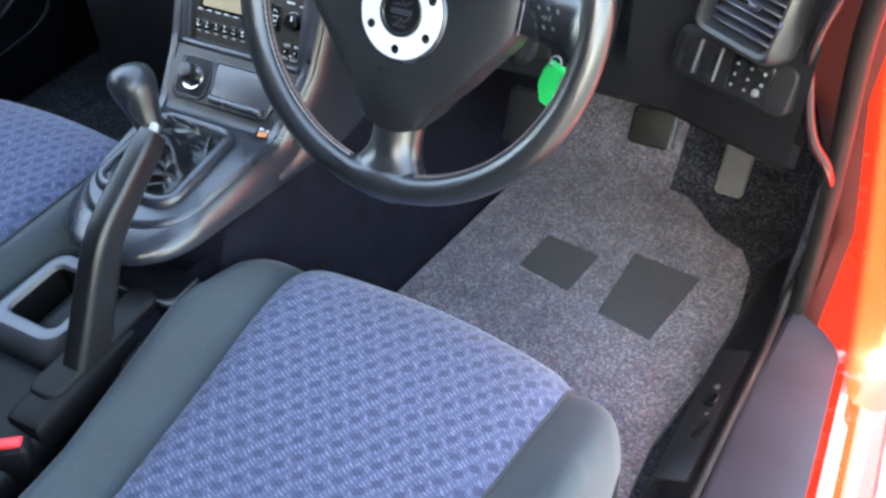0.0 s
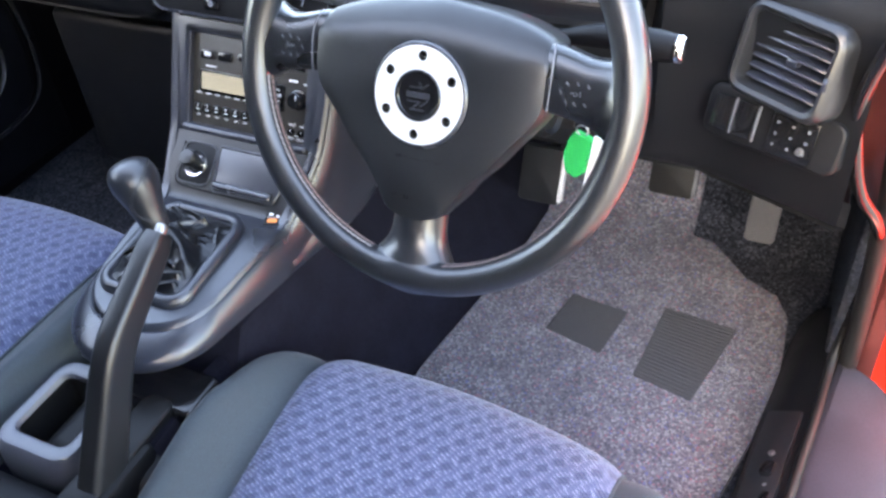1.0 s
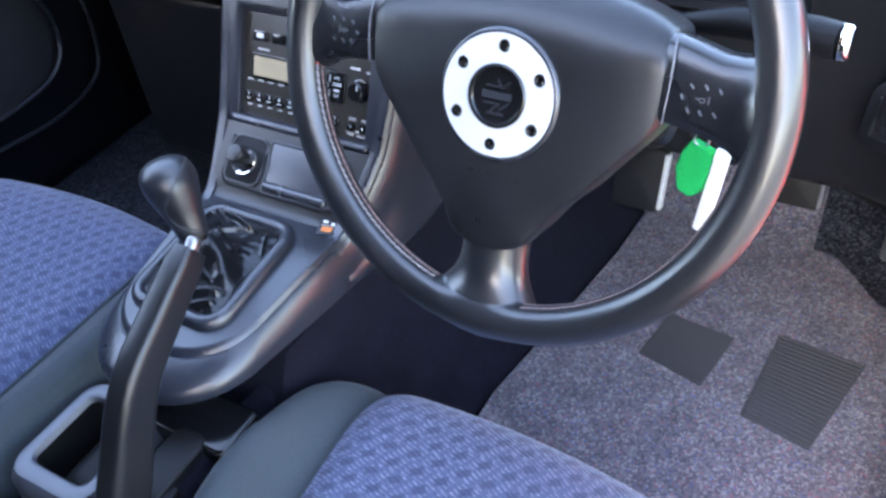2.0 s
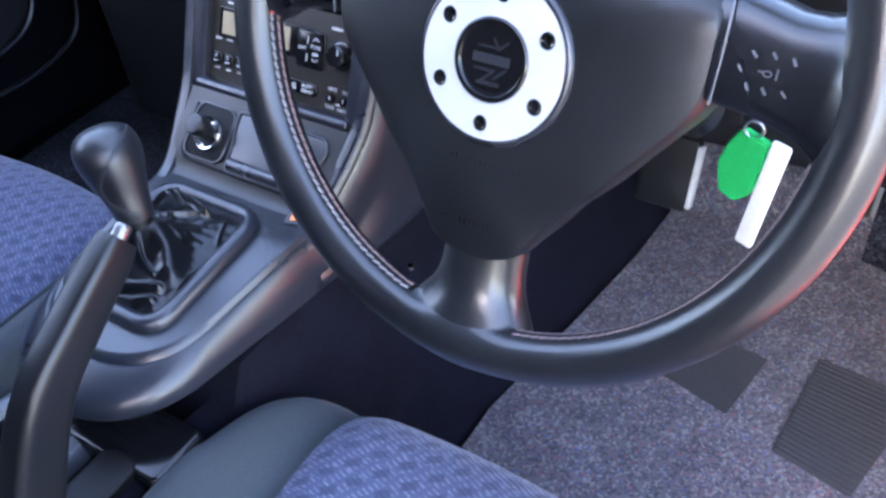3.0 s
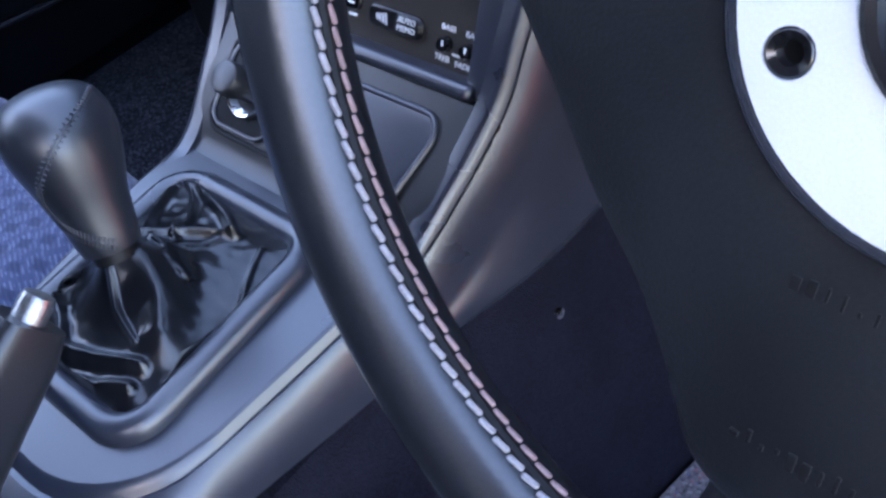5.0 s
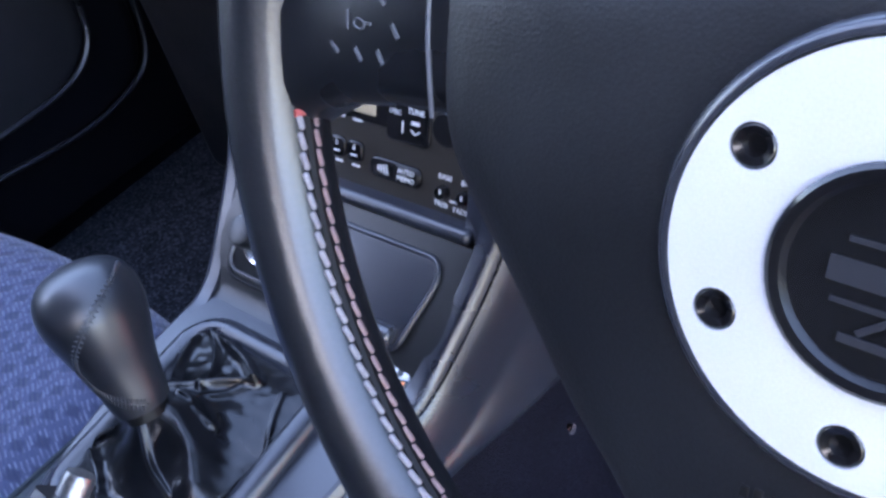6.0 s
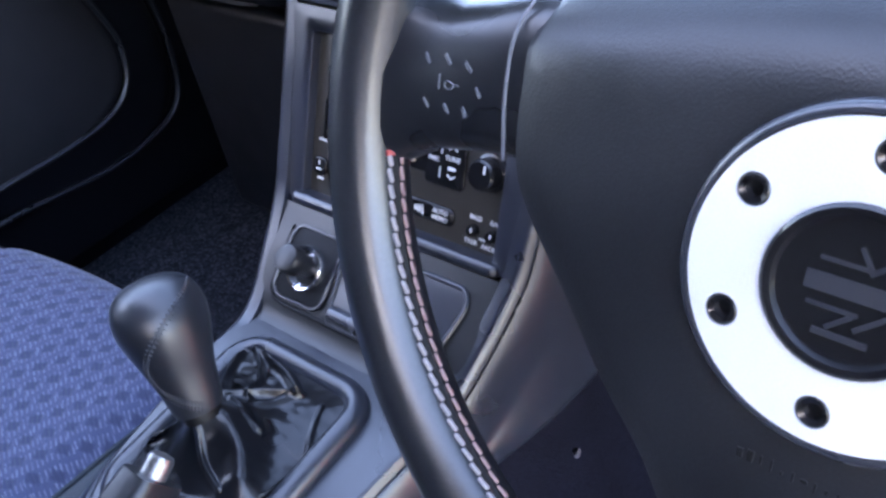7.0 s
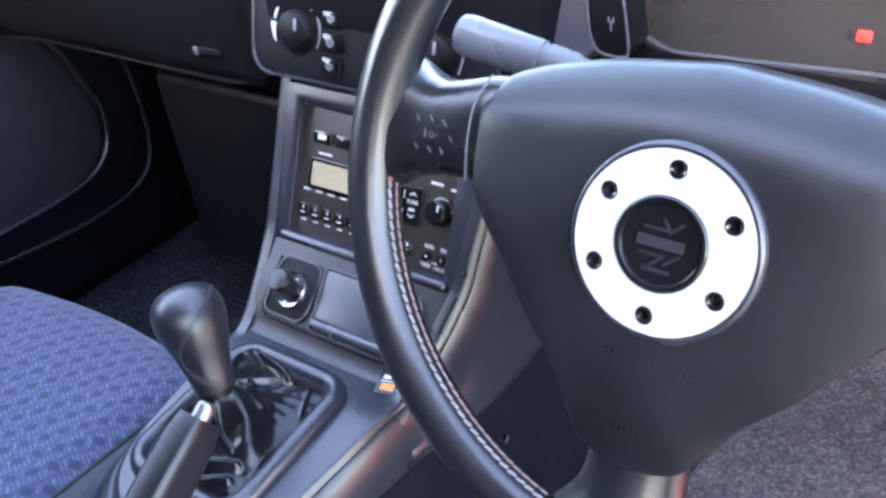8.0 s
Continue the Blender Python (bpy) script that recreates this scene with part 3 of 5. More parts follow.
    course = smooth_path([(98, 0.0758), (80, 0.0750), (40, 0.0680), (4, 0.0545), (-32, 0.0385), (-44, 0.0300), (-38, 0.0215), (-8, 0.0125), (34, 0.0040)], 62)
    for i in range(1, 61):
        p, nxt, up = on_knob(*course[i]), on_knob(*course[i + 1]), on_knob(*course[i], 0.002)
        t, out = (nxt - p).normalized(), (up - p).normalized()
        side = out.cross(t).normalized()
        mm = Matrix((t, side, t.cross(side))).transposed().to_4x4()
        mm.translation = p
        add_box(bm, (0, 0, 0), (0.0011, 0.0064 if i > 34 else 0.0048, 0.0013), 0.0004, m @ mm @ pose(0, 0, 0, 0, 0, 12), 1)
    tube(bm, [m @ on_knob(*c, -0.0002) for c in course], 0.0009, 6)
    part("seam", bm, SEAM, g, "dark thread seam")
    return g


gear_lever()


def handbrake():
    h = thing("handbrake", "dark grey plastic handbrake lever with a chrome button", "handbrake", pose(-0.270, -0.27, 0.485))
    inv = h.matrix_world.inverted()
    tip, bend, root = Vector((-0.270, -0.091, 0.667)), Vector((-0.268, -0.196, 0.597)), Vector((-0.270, -0.286, 0.446))
    bm = bmesh.new()
    path = smooth_path([tip, tip.lerp(bend, 0.5) + Vector((0, 0.002, 0.004)), bend, bend.lerp(root, 0.5) + Vector((0, -0.002, 0.0)), root], 18)
    rings = []
    for i, p in enumerate(path):
        a, b = Vector(path[max(i - 1, 0)]), Vector(path[min(i + 1, 17)])
        t = (b - a).normalized()
        s = Vector((1, 0, 0))
        w = t.cross(s).normalized()
        s2 = i / 17
        hw, hh = 0.0125 + 0.0035 * s2, 0.0155 + 0.010 * s2
        if i == 0:
            hw, hh = hw * 0.86, hh * 0.86
        rings.append([inv @ (Vector(p) + s * (x * hw) + w * (y * hh)) for x, y in rounded(2, 2, 0.48, 5)])
    loft(bm, rings, cap_start=True, cap_end=True)
    part("grip", bm, TRIMSAT, h)
    bm = bmesh.new()
    ax = (tip - bend).normalized().to_track_quat("Z", "Y").to_matrix().to_4x4()
    lathe(bm, [(0, -0.01), (0.0068, -0.01), (0.0068, 0.008), (0.006, 0.0105), (0.003, 0.0115), (0, 0.0115)], inv @ Matrix.Translation(tip) @ ax, 20)
    part("button", bm, STEEL, h, "shiny chrome release button")
    bm = bmesh.new()
    add_box(bm, (-0.270, -0.29, 0.45), (0.05, 0.16, 0.06), 0.012, inv)
    part("lever_slot", bm, BLACK, h)
    return h


handbrake()


def rear_console():
    """The rear part of the console with its open tray."""
    c = thing("console_tray", "grey plastic rear console with an open tray", "console", pose(XC, -0.3, 0.49))
    inv = c.matrix_world.inverted()
    bm = bmesh.new()
    rings = []
    cx, cy = -0.372, -0.212
    for w, h, r, z in ((0.060, 0.070, 0.006, 0.448), (0.070, 0.080, 0.008, 0.452), (0.074, 0.084, 0.009, 0.499), (0.079, 0.089, 0.012, 0.5045), (0.088, 0.098, 0.016, 0.5065), (0.104, 0.122, 0.022, 0.5045), (0.114, 0.136, 0.026, 0.494), (0.118, 0.140, 0.028, 0.470), (0.118, 0.140, 0.028, 0.43)):
        rings.append([(x, y, z) for x, y in rounded(w, h, r, 6, cx, cy)])
    loft(bm, rings[2:], m=inv)
    part("tray", bm, TRAYGREY, c, "grey open tray with a bevelled rim")
    # inner walls in black, so the recess has its shade in the colour
    bm = bmesh.new()
    loft(bm, rings[:3], cap_start=True, m=inv)
    part("well", bm, BLACK, c, "well of the tray, blackened for its shade")
    # added slab that darkens the floor of the well
    bm = bmesh.new()
    slab(bm, rounded(0.066, 0.076, 0.007, 5, cx, cy), 0.4525, 0.4550, 0.001, inv)
    part("liner", bm, BLACK, c, "black slab added to darken the tray floor")
    bm = bmesh.new()
    add_box(bm, (XC - 0.005, -0.44, 0.44), (0.19, 0.30, 0.11), 0.03, inv, 4)
    part("rear_body", bm, DASH, c)
    bm = bmesh.new()
    add_box(bm, (XC + 0.025, -0.185, 0.445), (0.155, 0.15, 0.085), 0.024, inv, 4)
    part("base", bm, DASH, c)
    bm = bmesh.new()
    slab(bm, rounded(0.115, 0.062, 0.010, 5, -0.288, -0.141), 0.48, 0.508, 0.006, inv)
    part("bridge", bm, GLOSS, c, "glossy black plate round the handbrake slot")
    bm = bmesh.new()
    slab(bm, rounded(0.040, 0.175, 0.014, 6, -0.275, -0.247), 0.50, 0.5105, 0.004, inv)
    part("slot_boot", bm, BLACK, c, "black boot in the handbrake slot")
    bm = bmesh.new()
    loft(bm, [[(XC + 0.082 + dx + 0.10 * max(0.0, y + 0.12), y, z) for dx, z in ((-0.012, 0.497), (0.002, 0.495), (0.009, 0.485), (0.013, 0.46), (0.014, 0.43), (0.012, 0.40))] for y in np.linspace(-0.215, -0.055, 12)], closed=False, m=inv)
    part("side_skirt", bm, TUNNEL, c)
    for ob in c.children:
        for v in ob.data.vertices:
            v.co.z -= 0.026
    return c


rear_console()


def seat_buckle():
    b = thing("seat_buckle", "black seat belt buckle with a red release button", "seat belt", pose(-0.245, -0.41, 0.40))
    inv = b.matrix_world.inverted()
    m = inv @ Matrix.Translation((-0.258, -0.402, 0.446)) @ pose(0, 0, 0, -8, 0, 36)
    bm = bmesh.new()
    add_box(bm, (0, 0, 0), (0.052, 0.026, 0.075), 0.006, m, 3)
    part("housing", bm, DASH, b)
    bm = bmesh.new()
    add_box(bm, (0, 0, 0.036), (0.042, 0.016, 0.008), 0.003, m)
    part("button", bm, REDPLASTIC, b, "bright red press button")
    bm = bmesh.new()
    add_box(bm, (0, 0, -0.06), (0.03, 0.006, 0.07), 0.002, m)
    part("stalk", bm, STEEL, b)
    return b


seat_buckle()


def car_stereo():
    """The radio in its own plane: x across, y up the face, z out."""
    s = thing("car_stereo", "brown-black car stereo with a pale amber display", "stereo", STEREO_M)
    D = -0.008                # the face lies back in its surround
    bm = bmesh.new()
    slab(bm, rounded(0.178, 0.118, 0.002, 3, 0, 0.060), D - 0.03, D, 0.001)
    part("face", bm, STEREO, s)
    bm = bmesh.new()
    slab(bm, rounded(0.118, 0.030, 0.002, 3, -0.018, 0.0595), D - 0.004, D + 0.001, 0.0006)
    part("display_bezel", bm, GLOSS, s)
    bm = bmesh.new()
    slab(bm, rounded(0.084, 0.0215, 0.001, 2, -0.0305, 0.0600), D - 0.003, D + 0.0014, 0)
    part("display", bm, LCD, s, "pale amber liquid crystal display")

    def button(name, x, y, w, h, r=0.002, top=0.0025, mat=GLOSS):
        bm = bmesh.new()
        slab(bm, rounded(w, h, r, 4, x, y), D - 0.003, D + top, 0.0012)
        return part(name, bm, mat, s)

    def txt(t, x, y, size, z=0.0003, mat=MARK):
        writing("marking", t, size, Matrix.Translation((x, y, D + z)), mat, s)

    def bar(x, y, w, h, z=0.0003, rot=0):
        bm = bmesh.new()
        add_box(bm, (0, 0, 0), (w, h, 0.0005), 0, Matrix.Translation((x, y, D + z)) @ pose(0, 0, 0, 0, 0, rot))
        part("caption_bar", bm, MARK, s)

    for i in range(6):
        x = -0.077 + 0.0146 * i
        button("preset_button", x, 0.0245, 0.0130, 0.0130, 0.004)
        txt(str(i + 1), x, 0.0270, 0.0048, 0.0027)
        bar(x, 0.0440, 0.0075, 0.0018)
        bar(x, 0.0150, 0.0060, 0.0014)
        bar(x, 0.0222, 0.0050, 0.0010, 0.0027)
    button("seek_button", 0.0290, 0.0194, 0.0400, 0.0125, 0.005, 0.0022)
    button("memo_button", 0.0385, 0.0194, 0.0185, 0.0110, 0.004, 0.0030)
    for k in range(4):
        bar(0.0165 + 0.0022 * k, 0.0194, 0.0008, 0.0035 + 0.0010 * k, 0.0026, 12)
    txt("AUTO", 0.0385, 0.0218, 0.0046, 0.0033)
    txt("MEMO", 0.0385, 0.0172, 0.0046, 0.0033)
    txt("BASS", 0.0655, 0.0252, 0.0046)
    txt("BAL", 0.0810, 0.0250, 0.0046)
    txt("TREB", 0.0635, 0.0085, 0.0046)
    txt("FADER", 0.0795, 0.0078, 0.0046)
    bar(0.0725, 0.0122, 0.0050, 0.0012)
    button("tune_button", 0.0370, 0.0555, 0.0330, 0.0340, 0.004, 0.0020)
    txt("TUNE", 0.0430, 0.0585, 0.0048, 0.0023)
    txt("DISC", 0.0275, 0.0560, 0.0042, 0.0023)
    for y, r in ((0.0655, 35), (0.0655, -35), (0.0465, -35), (0.0465, 35)):
        bar(0.0430 + (0.0016 if r * (y - 0.056) < 0 else -0.0016), y, 0.0042, 0.0008, 0.0023, r)
    bar(0.0430, 0.0520, 0.0060, 0.0022, 0.0023)
    bar(0.0335, 0.0640, 0.0007, 0.0070, 0.0023)
    bar(0.0335, 0.0480, 0.0007, 0.0070, 0.0023)
    button("tape_button", -0.0640, 0.0935, 0.0220, 0.0120, 0.003)
    bar(-0.0640, 0.0940, 0.0090, 0.0050, 0.0027)
    button("eject_button", -0.0380, 0.0935, 0.0220, 0.0120, 0.003)
    bar(-0.0600, 0.0790, 0.0160, 0.0016)
    button("tape_slot", 0.0300, 0.0960, 0.1000, 0.0100, 0.002, 0.0004)
    bar(0.0640, 0.0790, 0.0120, 0.0024)
    bar(0.0820, 0.0770, 0.0070, 0.0020)
    bm = bmesh.new()
    lathe(bm, [(0.0125, D - 0.004), (0.0125, D + 0.003), (0.0105, D + 0.004), (0.0100, D + 0.013), (0.0085, D + 0.0145), (0, D + 0.0145)], Matrix.Translation((0.0735, 0.0573, 0)), 28)
    knob = part("volume_knob", bm, GLOSS, s)
    bm = bmesh.new()
    add_box(bm, (0.0770, 0.0615, D + 0.0146), (0.0012, 0.0055, 0.0004), 0)
    part("pointer", bm, MARK, knob)
    for x in (0.0654, 0.0807):
        bm = bmesh.new()
        lathe(bm, [(0.0042, D - 0.003), (0.0042, D + 0.004), (0.0034, D + 0.0055), (0, D + 0.0055)], Matrix.Translation((x, 0.0168, 0)), 18)
        knob = part("tone_knob", bm, GLOSS, s)
        bm = bmesh.new()
        add_box(bm, (x + 0.0010, 0.0180, D + 0.0056), (0.0008, 0.0028, 0.0004), 0)
        part("pointer", bm, MARK, knob)
    return s


car_stereo()


def ashtray():
    a = thing("ashtray", "closed grey plastic ashtray flap with a rim and a lightened lip", "ashtray", FASCIA_M)
    def soft_outline(pts, r, n=5):
        out = []
        k = len(pts)
        for i in range(k):
            p, a, b = Vector(pts[i]), Vector(pts[i - 1]), Vector(pts[(i + 1) % k])
            u, v = (a - p).normalized() * r, (b - p).normalized() * r
            for t in range(n + 1):
                s = t / n
                q = (p + u) * (1 - s) ** 2 + p * 2 * s * (1 - s) + (p + v) * s ** 2
                out.append((q.x, q.y))
        return out
    shape = soft_outline([(0.0700, -0.0670), (0.0830, -0.0200), (0.0775, -0.0090), (-0.0275, -0.0090), (-0.0200, -0.0670)], 0.0060)
    bm = bmesh.new()
    slab(bm, shape, -0.01, 0.0012, 0.0008)
    part("flap", bm, PLASTIC, a)
    bm = bmesh.new()
    tube(bm, [(x, y, 0.0013) for x, y in shape], 0.0018, 10, closed=True)
    part("rim", bm, PLASTIC, a)
    # lip in a lighter grey than the flap, standing in for reflected sky
    bm = bmesh.new()
    tube(bm, [(-0.018, -0.0600, 0.0020), (-0.0165, -0.0600, 0.0020), (0.0655, -0.0600, 0.0020), (0.067, -0.0600, 0.0020)], [0.0050, 0.0064, 0.0064, 0.0050], 18)
    part("lip", bm, LIP, a, "rounded lip, lightened for the sky it reflects")
    return a


ashtray()


def cigarette_lighter():
    a = thing("cigarette_lighter", "grey cigarette lighter in a chrome ring", "lighter", FASCIA_M @ Matrix.Translation((-0.0545, -0.0370, 0.0)))
    bm = bmesh.new()
    slab(bm, rounded(0.048, 0.055, 0.010, 5, 0, -0.001), -0.004, 0.0006, 0.0004)
    part("recess", bm, DASH, a)
    bm = bmesh.new()
    tube(bm, [(x, y, 0.0012) for x, y in rounded(0.050, 0.054, 0.011, 6, 0, 0.000)], 0.0012, 6, closed=True)
    part("recess_edge", bm, PLASTIC, a)
    bm = bmesh.new()
    lathe(bm, [(0.0170, 0.0), (0.0172, 0.0040), (0.0160, 0.0062), (0.0145, 0.0058), (0.0115, 0.0012), (0.0080, 0.0008)], pose(0, -0.001, 0, 6, 0, 0), 32)
    part("ring", bm, CHROME, a, "chrome ring")
    bm = bmesh.new()
    lathe(bm, [(0.0082, 0.0), (0.0082, 0.013), (0.0102, 0.0145), (0.0106, 0.0180), (0.0104, 0.0245), (0.0094, 0.0262), (0.0070, 0.0268), (0, 0.0266)], pose(0, 0, 0, -4, 0, 0), 28)
    part("knob", bm, TRIMSAT, a, "worn dark grey plastic knob")
    return a


cigarette_lighter()


def sticker():
    s = thing("sticker", "small black, white and orange sticker on the console", "sticker", Matrix.Translation((-0.2585, 0.074, 0.5672)) @ pose(0, 0, 0, 8, 0, 14))
    bm = bmesh.new()
    add_box(bm, (0, 0, 0), (0.020, 0.024, 0.0006))
    part("film", bm, GLOSS, s)
    for x, y, w, h, mat in ((0, -0.005, 0.012, 0.007, ORANGE), (-0.004, 0.006, 0.006, 0.005, MARK), (0.005, 0.005, 0.004, 0.008, MARK), (0.0, 0.0005, 0.016, 0.0015, STEEL)):
        bm = bmesh.new()
        add_box(bm, (x, y, 0.0005), (w, h, 0.0003))
        part("print", bm, mat, s)
    return s


sticker()

# ---- steering wheel ----
WA = radians(27)
WHEEL_M = Matrix(((1, 0, 0, 0), (0, math.sin(WA), -math.cos(WA), 0), (0, math.cos(WA), math.sin(WA), 0), (0, 0, 0, 1)))
WHEEL_M = pose(0, 0, 0.83, 3.9, -1.0, -2.2) @ WHEEL_M
RIM_R, RIM_T, RIM_Z = 0.1838, 0.0152, -0.0104
RIM_X, RIM_Y = 0.002, 0.012        # the rim sits a little above the hub ring


def rim_point(a, around, lift=0.0):
    """A point of the rim: a round the wheel, around the tube (0 outwards, 90 to the driver, 180 inwards)."""
    t = RIM_T + lift
    rr = RIM_R + t * math.cos(radians(around))
    return Vector((RIM_X + rr * math.cos(radians(a)), RIM_Y + rr * math.sin(radians(a)), RIM_Z + t * 1.05 * math.sin(radians(around))))


def steering_wheel():
    w = thing("steering_wheel", "black leather three-spoke steering wheel with a silver hub ring", "steering wheel", WHEEL_M)
    bm = bmesh.new()
    rings = []
    for i in range(120):
        a = 3 * i
        rings.append([rim_point(a, 18 * k) for k in range(20)])
    rings.append(rings[0])
    loft(bm, rings)
    bmesh.ops.remove_doubles(bm, verts=bm.verts, dist=1e-6)
    part("rim", bm, LEATHER, w, "smooth black leather rim")
    # seams: two rows of stitches with a groove between, left and right of the lower spoke
    for a0, a1 in ((186, 256), (-78, -8)):
        for row, mat in ((166, THREAD if a0 > 0 else DULL_THREAD), (186, PINK_THREAD if a0 > 0 else DULL_THREAD)):
            bm = bmesh.new()
            n = 34
            for i in range(n):
                a = a0 + (a1 - a0) * (i + 0.5) / n
                p = rim_point(a, row, 0.0002)
                q = rim_point(a + 0.3, row, 0.0002)
                out = (p - rim_point(a, row, -0.005)).normalized()
                t = (q - p).normalized()
                side = out.cross(t)
                mm = Matrix((t, side, out)).transposed().to_4x4()
                mm.translation = p
                add_box(bm, (0, 0, 0), (0.0056, 0.0019, 0.0013), 0.0005, mm @ pose(0, 0, 0, 0, 0, 12), 1)
            part("stitching", bm, mat, w, "pale thread stitches" if mat is THREAD else "reddish thread stitches" if mat is PINK_THREAD else "dull reddish stitches")
        if a0 > 0:
            bm = bmesh.new()
            tube(bm, [rim_point(a0 + 0.2, row, 0.0006) for row in (160, 168, 176, 184, 192)], 0.0011, 6)
            part("seam_knot", bm, KNOT, w, "short red thread knot")
        bm = bmesh.new()
        tube(bm, [rim_point(a0 + (a1 - a0) * i / 40, 176, -0.0012) for i in range(41)], 0.0021, 8)
        part("seam_welt", bm, BLACK, w)
    # airbag cover: rounded three-cornered shield, domed
    ctrl = [(0.0, 0.083), (0.060, 0.0765), (0.100, 0.066), (0.113, 0.055), (0.1155, 0.028), (0.114, 0.004), (0.107, -0.011), (0.095, -0.026), (0.082, -0.042), (0.068, -0.060), (0.050, -0.079), (0.0365, -0.099), (0.0275, -0.1100), (0.014, -0.1150), (0.0, -0.1165)]
    ctrl = ctrl + [(-x, y) for x, y in reversed(ctrl[1:-1])]
    edge = smooth_path(ctrl + [ctrl[0]], 121)[:-1]
    bm = bmesh.new()
    rings = []
    for s, z in ((0.40, -0.004), (0.55, -0.004), (0.70, -0.0043), (0.80, -0.0050), (0.89, -0.0061), (0.945, -0.0072), (0.975, -0.0085), (0.99, -0.0115), (1.0, -0.018), (1.0, -0.030), (0.99, -0.052)):
        ring = []
        for x, y in edge:
            drop = z + 0.004
            low = min(1.0, max(0.0, (-y - 0.070) / 0.035))          # the foot runs on into the lower spoke
            drop *= 1 - low * 0.72 * max(0.0, 1 - (abs(x) / 0.040) ** 3) if s < 0.997 else 1
            brow = 0.030 * max(0.0, (y * s - 0.052 + 0.10 * math.hypot(x * s, 0.02)) / 0.033) ** 1.2
            ring.append((x * s, y * s, -0.004 + drop - brow))
        rings.append(ring)
    loft(bm, rings, cap_start=True)
    part("airbag_cover", bm, HUB, w, "grained dark grey airbag cover")
    # side spokes
    for side in (1, -1):
        bm = bmesh.new()
        rings = []
        for x, yt, yb, z, th in ((0.104, 0.060, 0.003, -0.0105, 0.012), (0.116, 0.0595, 0.003, -0.0075, 0.013), (0.130, 0.056, 0.002, -0.0060, 0.014), (0.146, 0.052, -0.001, -0.0052, 0.015), (0.158, 0.0525, -0.005, -0.0046, 0.016), (0.166, 0.056, -0.010, -0.0034, 0.016), (0.172, 0.060, -0.014, -0.0010, 0.016), (0.178, 0.064, -0.019, 0.0022, 0.016), (0.1848, 0.067, -0.023, 0.0044, 0.016)):
            c = (yt + yb) / 2
            h = (yt - yb) / 2
            ring = []
            for k in range(20):
                a = 2 * math.pi * k / 20
                ca, sa = math.cos(a), math.sin(a)
                yy = c + h * math.copysign(abs(ca) ** 0.45, ca)
                zz = z - th + th * math.copysign(abs(sa) ** 0.45, sa) - (0.013 * max(0, (yy - c) / h) ** 2.4)
                ring.append((side * x, yy, zz))
            rings.append(ring)
        loft(bm, rings, cap_start=True, cap_end=True)
        part("spoke", bm, SPOKE, w)
        # pale rod along the spoke joint, painting the light on its bevel
        bm = bmesh.new()
        tube(bm, smooth_path([(side * 0.1140, 0.0600, -0.0175), (side * 0.1172, 0.045, -0.0085), (side * 0.1176, 0.025, -0.0068), (side * 0.1165, 0.003, -0.0085)], 16), 0.0006, 8)
        part("spoke_joint", bm, STALK, w)
        # switch symbols: a small horn in a ring of ticks
        for k, (x, y, dx, dy) in enumerate(((0.154, 0.031, 1, -1), (0.145, 0.032, 0, 1), (0.136, 0.031, -1, -1), (0.158, 0.0235, 1, 0), (0.131, 0.0235, 1, 0), (0.153, 0.016, 1, 1), (0.144, 0.0155, 0, 1), (0.136, 0.016, -1, 1))):
            bm = bmesh.new()
            add_box(bm, (0, 0, 0), (0.0038, 0.0012, 0.0004), 0, Matrix.Translation((side * (x - 0.0035), y, -0.0053)) @ pose(0, 0, 0, 0, 0, -52 + 7 * dx * dy))
            part("tick", bm, SWITCHMARK, w)
        bm = bmesh.new()
        add_box(bm, (side * 0.1445, 0.0240, -0.0052), (0.0007, 0.0050, 0.0004))
        tube(bm, [(side * 0.1402 + 0.0020 * math.cos(k), 0.0235 + 0.0013 * math.sin(k), -0.0052) for k in np.linspace(0, 2 * math.pi, 13)[:-1]], 0.0003, 5, closed=True)
        add_box(bm, (side * 0.1370, 0.0240, -0.0052), (0.0022, 0.0007, 0.0004))
        part("horn_symbol", bm, SWITCHMARK, w)
    # lower spoke flowing into the rim: one skin blended over both
    bm = bmesh.new()
    ys, hws, zs = zip(*((-0.104, 0.0275, -0.0060), (-0.116, 0.0265, -0.0060), (-0.128, 0.0265, -0.0054), (-0.138, 0.0285, -0.0043), (-0.145, 0.0320, -0.0026), (-0.151, 0.0365, -0.0004), (-0.158, 0.0425, 0.0022), (-0.165, 0.0465, 0.0044), (-0.1715, 0.0470, 0.0054), (-0.177, 0.0430, 0.0042), (-0.182, 0.0360, -0.0002), (-0.1865, 0.026, -0.0110)))
    fine = np.linspace(-0.104, -0.1865, 84)
    fine_hw, fine_z = np.interp(-fine, [-v for v in ys], hws), np.interp(-fine, [-v for v in ys], zs)

    def spoke_at(y):
        near = [math.exp(-((y - v) / 0.0045) ** 2) + 1e-12 for v in fine]
        return sum(k * h for k, h in zip(near, fine_hw)) / sum(near), sum(k * z for k, z in zip(near, fine_z)) / sum(near)
    rings = []
    for y in np.linspace(-0.104, -0.1855, 34):
        hw, zc = spoke_at(y)
        rings.append([(hw * math.cos(k * math.pi / 20), y, zc - 0.024 + 0.024 * math.sin(k * math.pi / 20)) for k in range(40)])
    loft(bm, rings, cap_start=True, cap_end=True)
    lower = part("spoke", bm, LEATHER, w, "satin black lower spoke")
    # the fillet between spoke and rim
    bm = bmesh.new()
    soft = 0.0038
    rows, keep = [], []
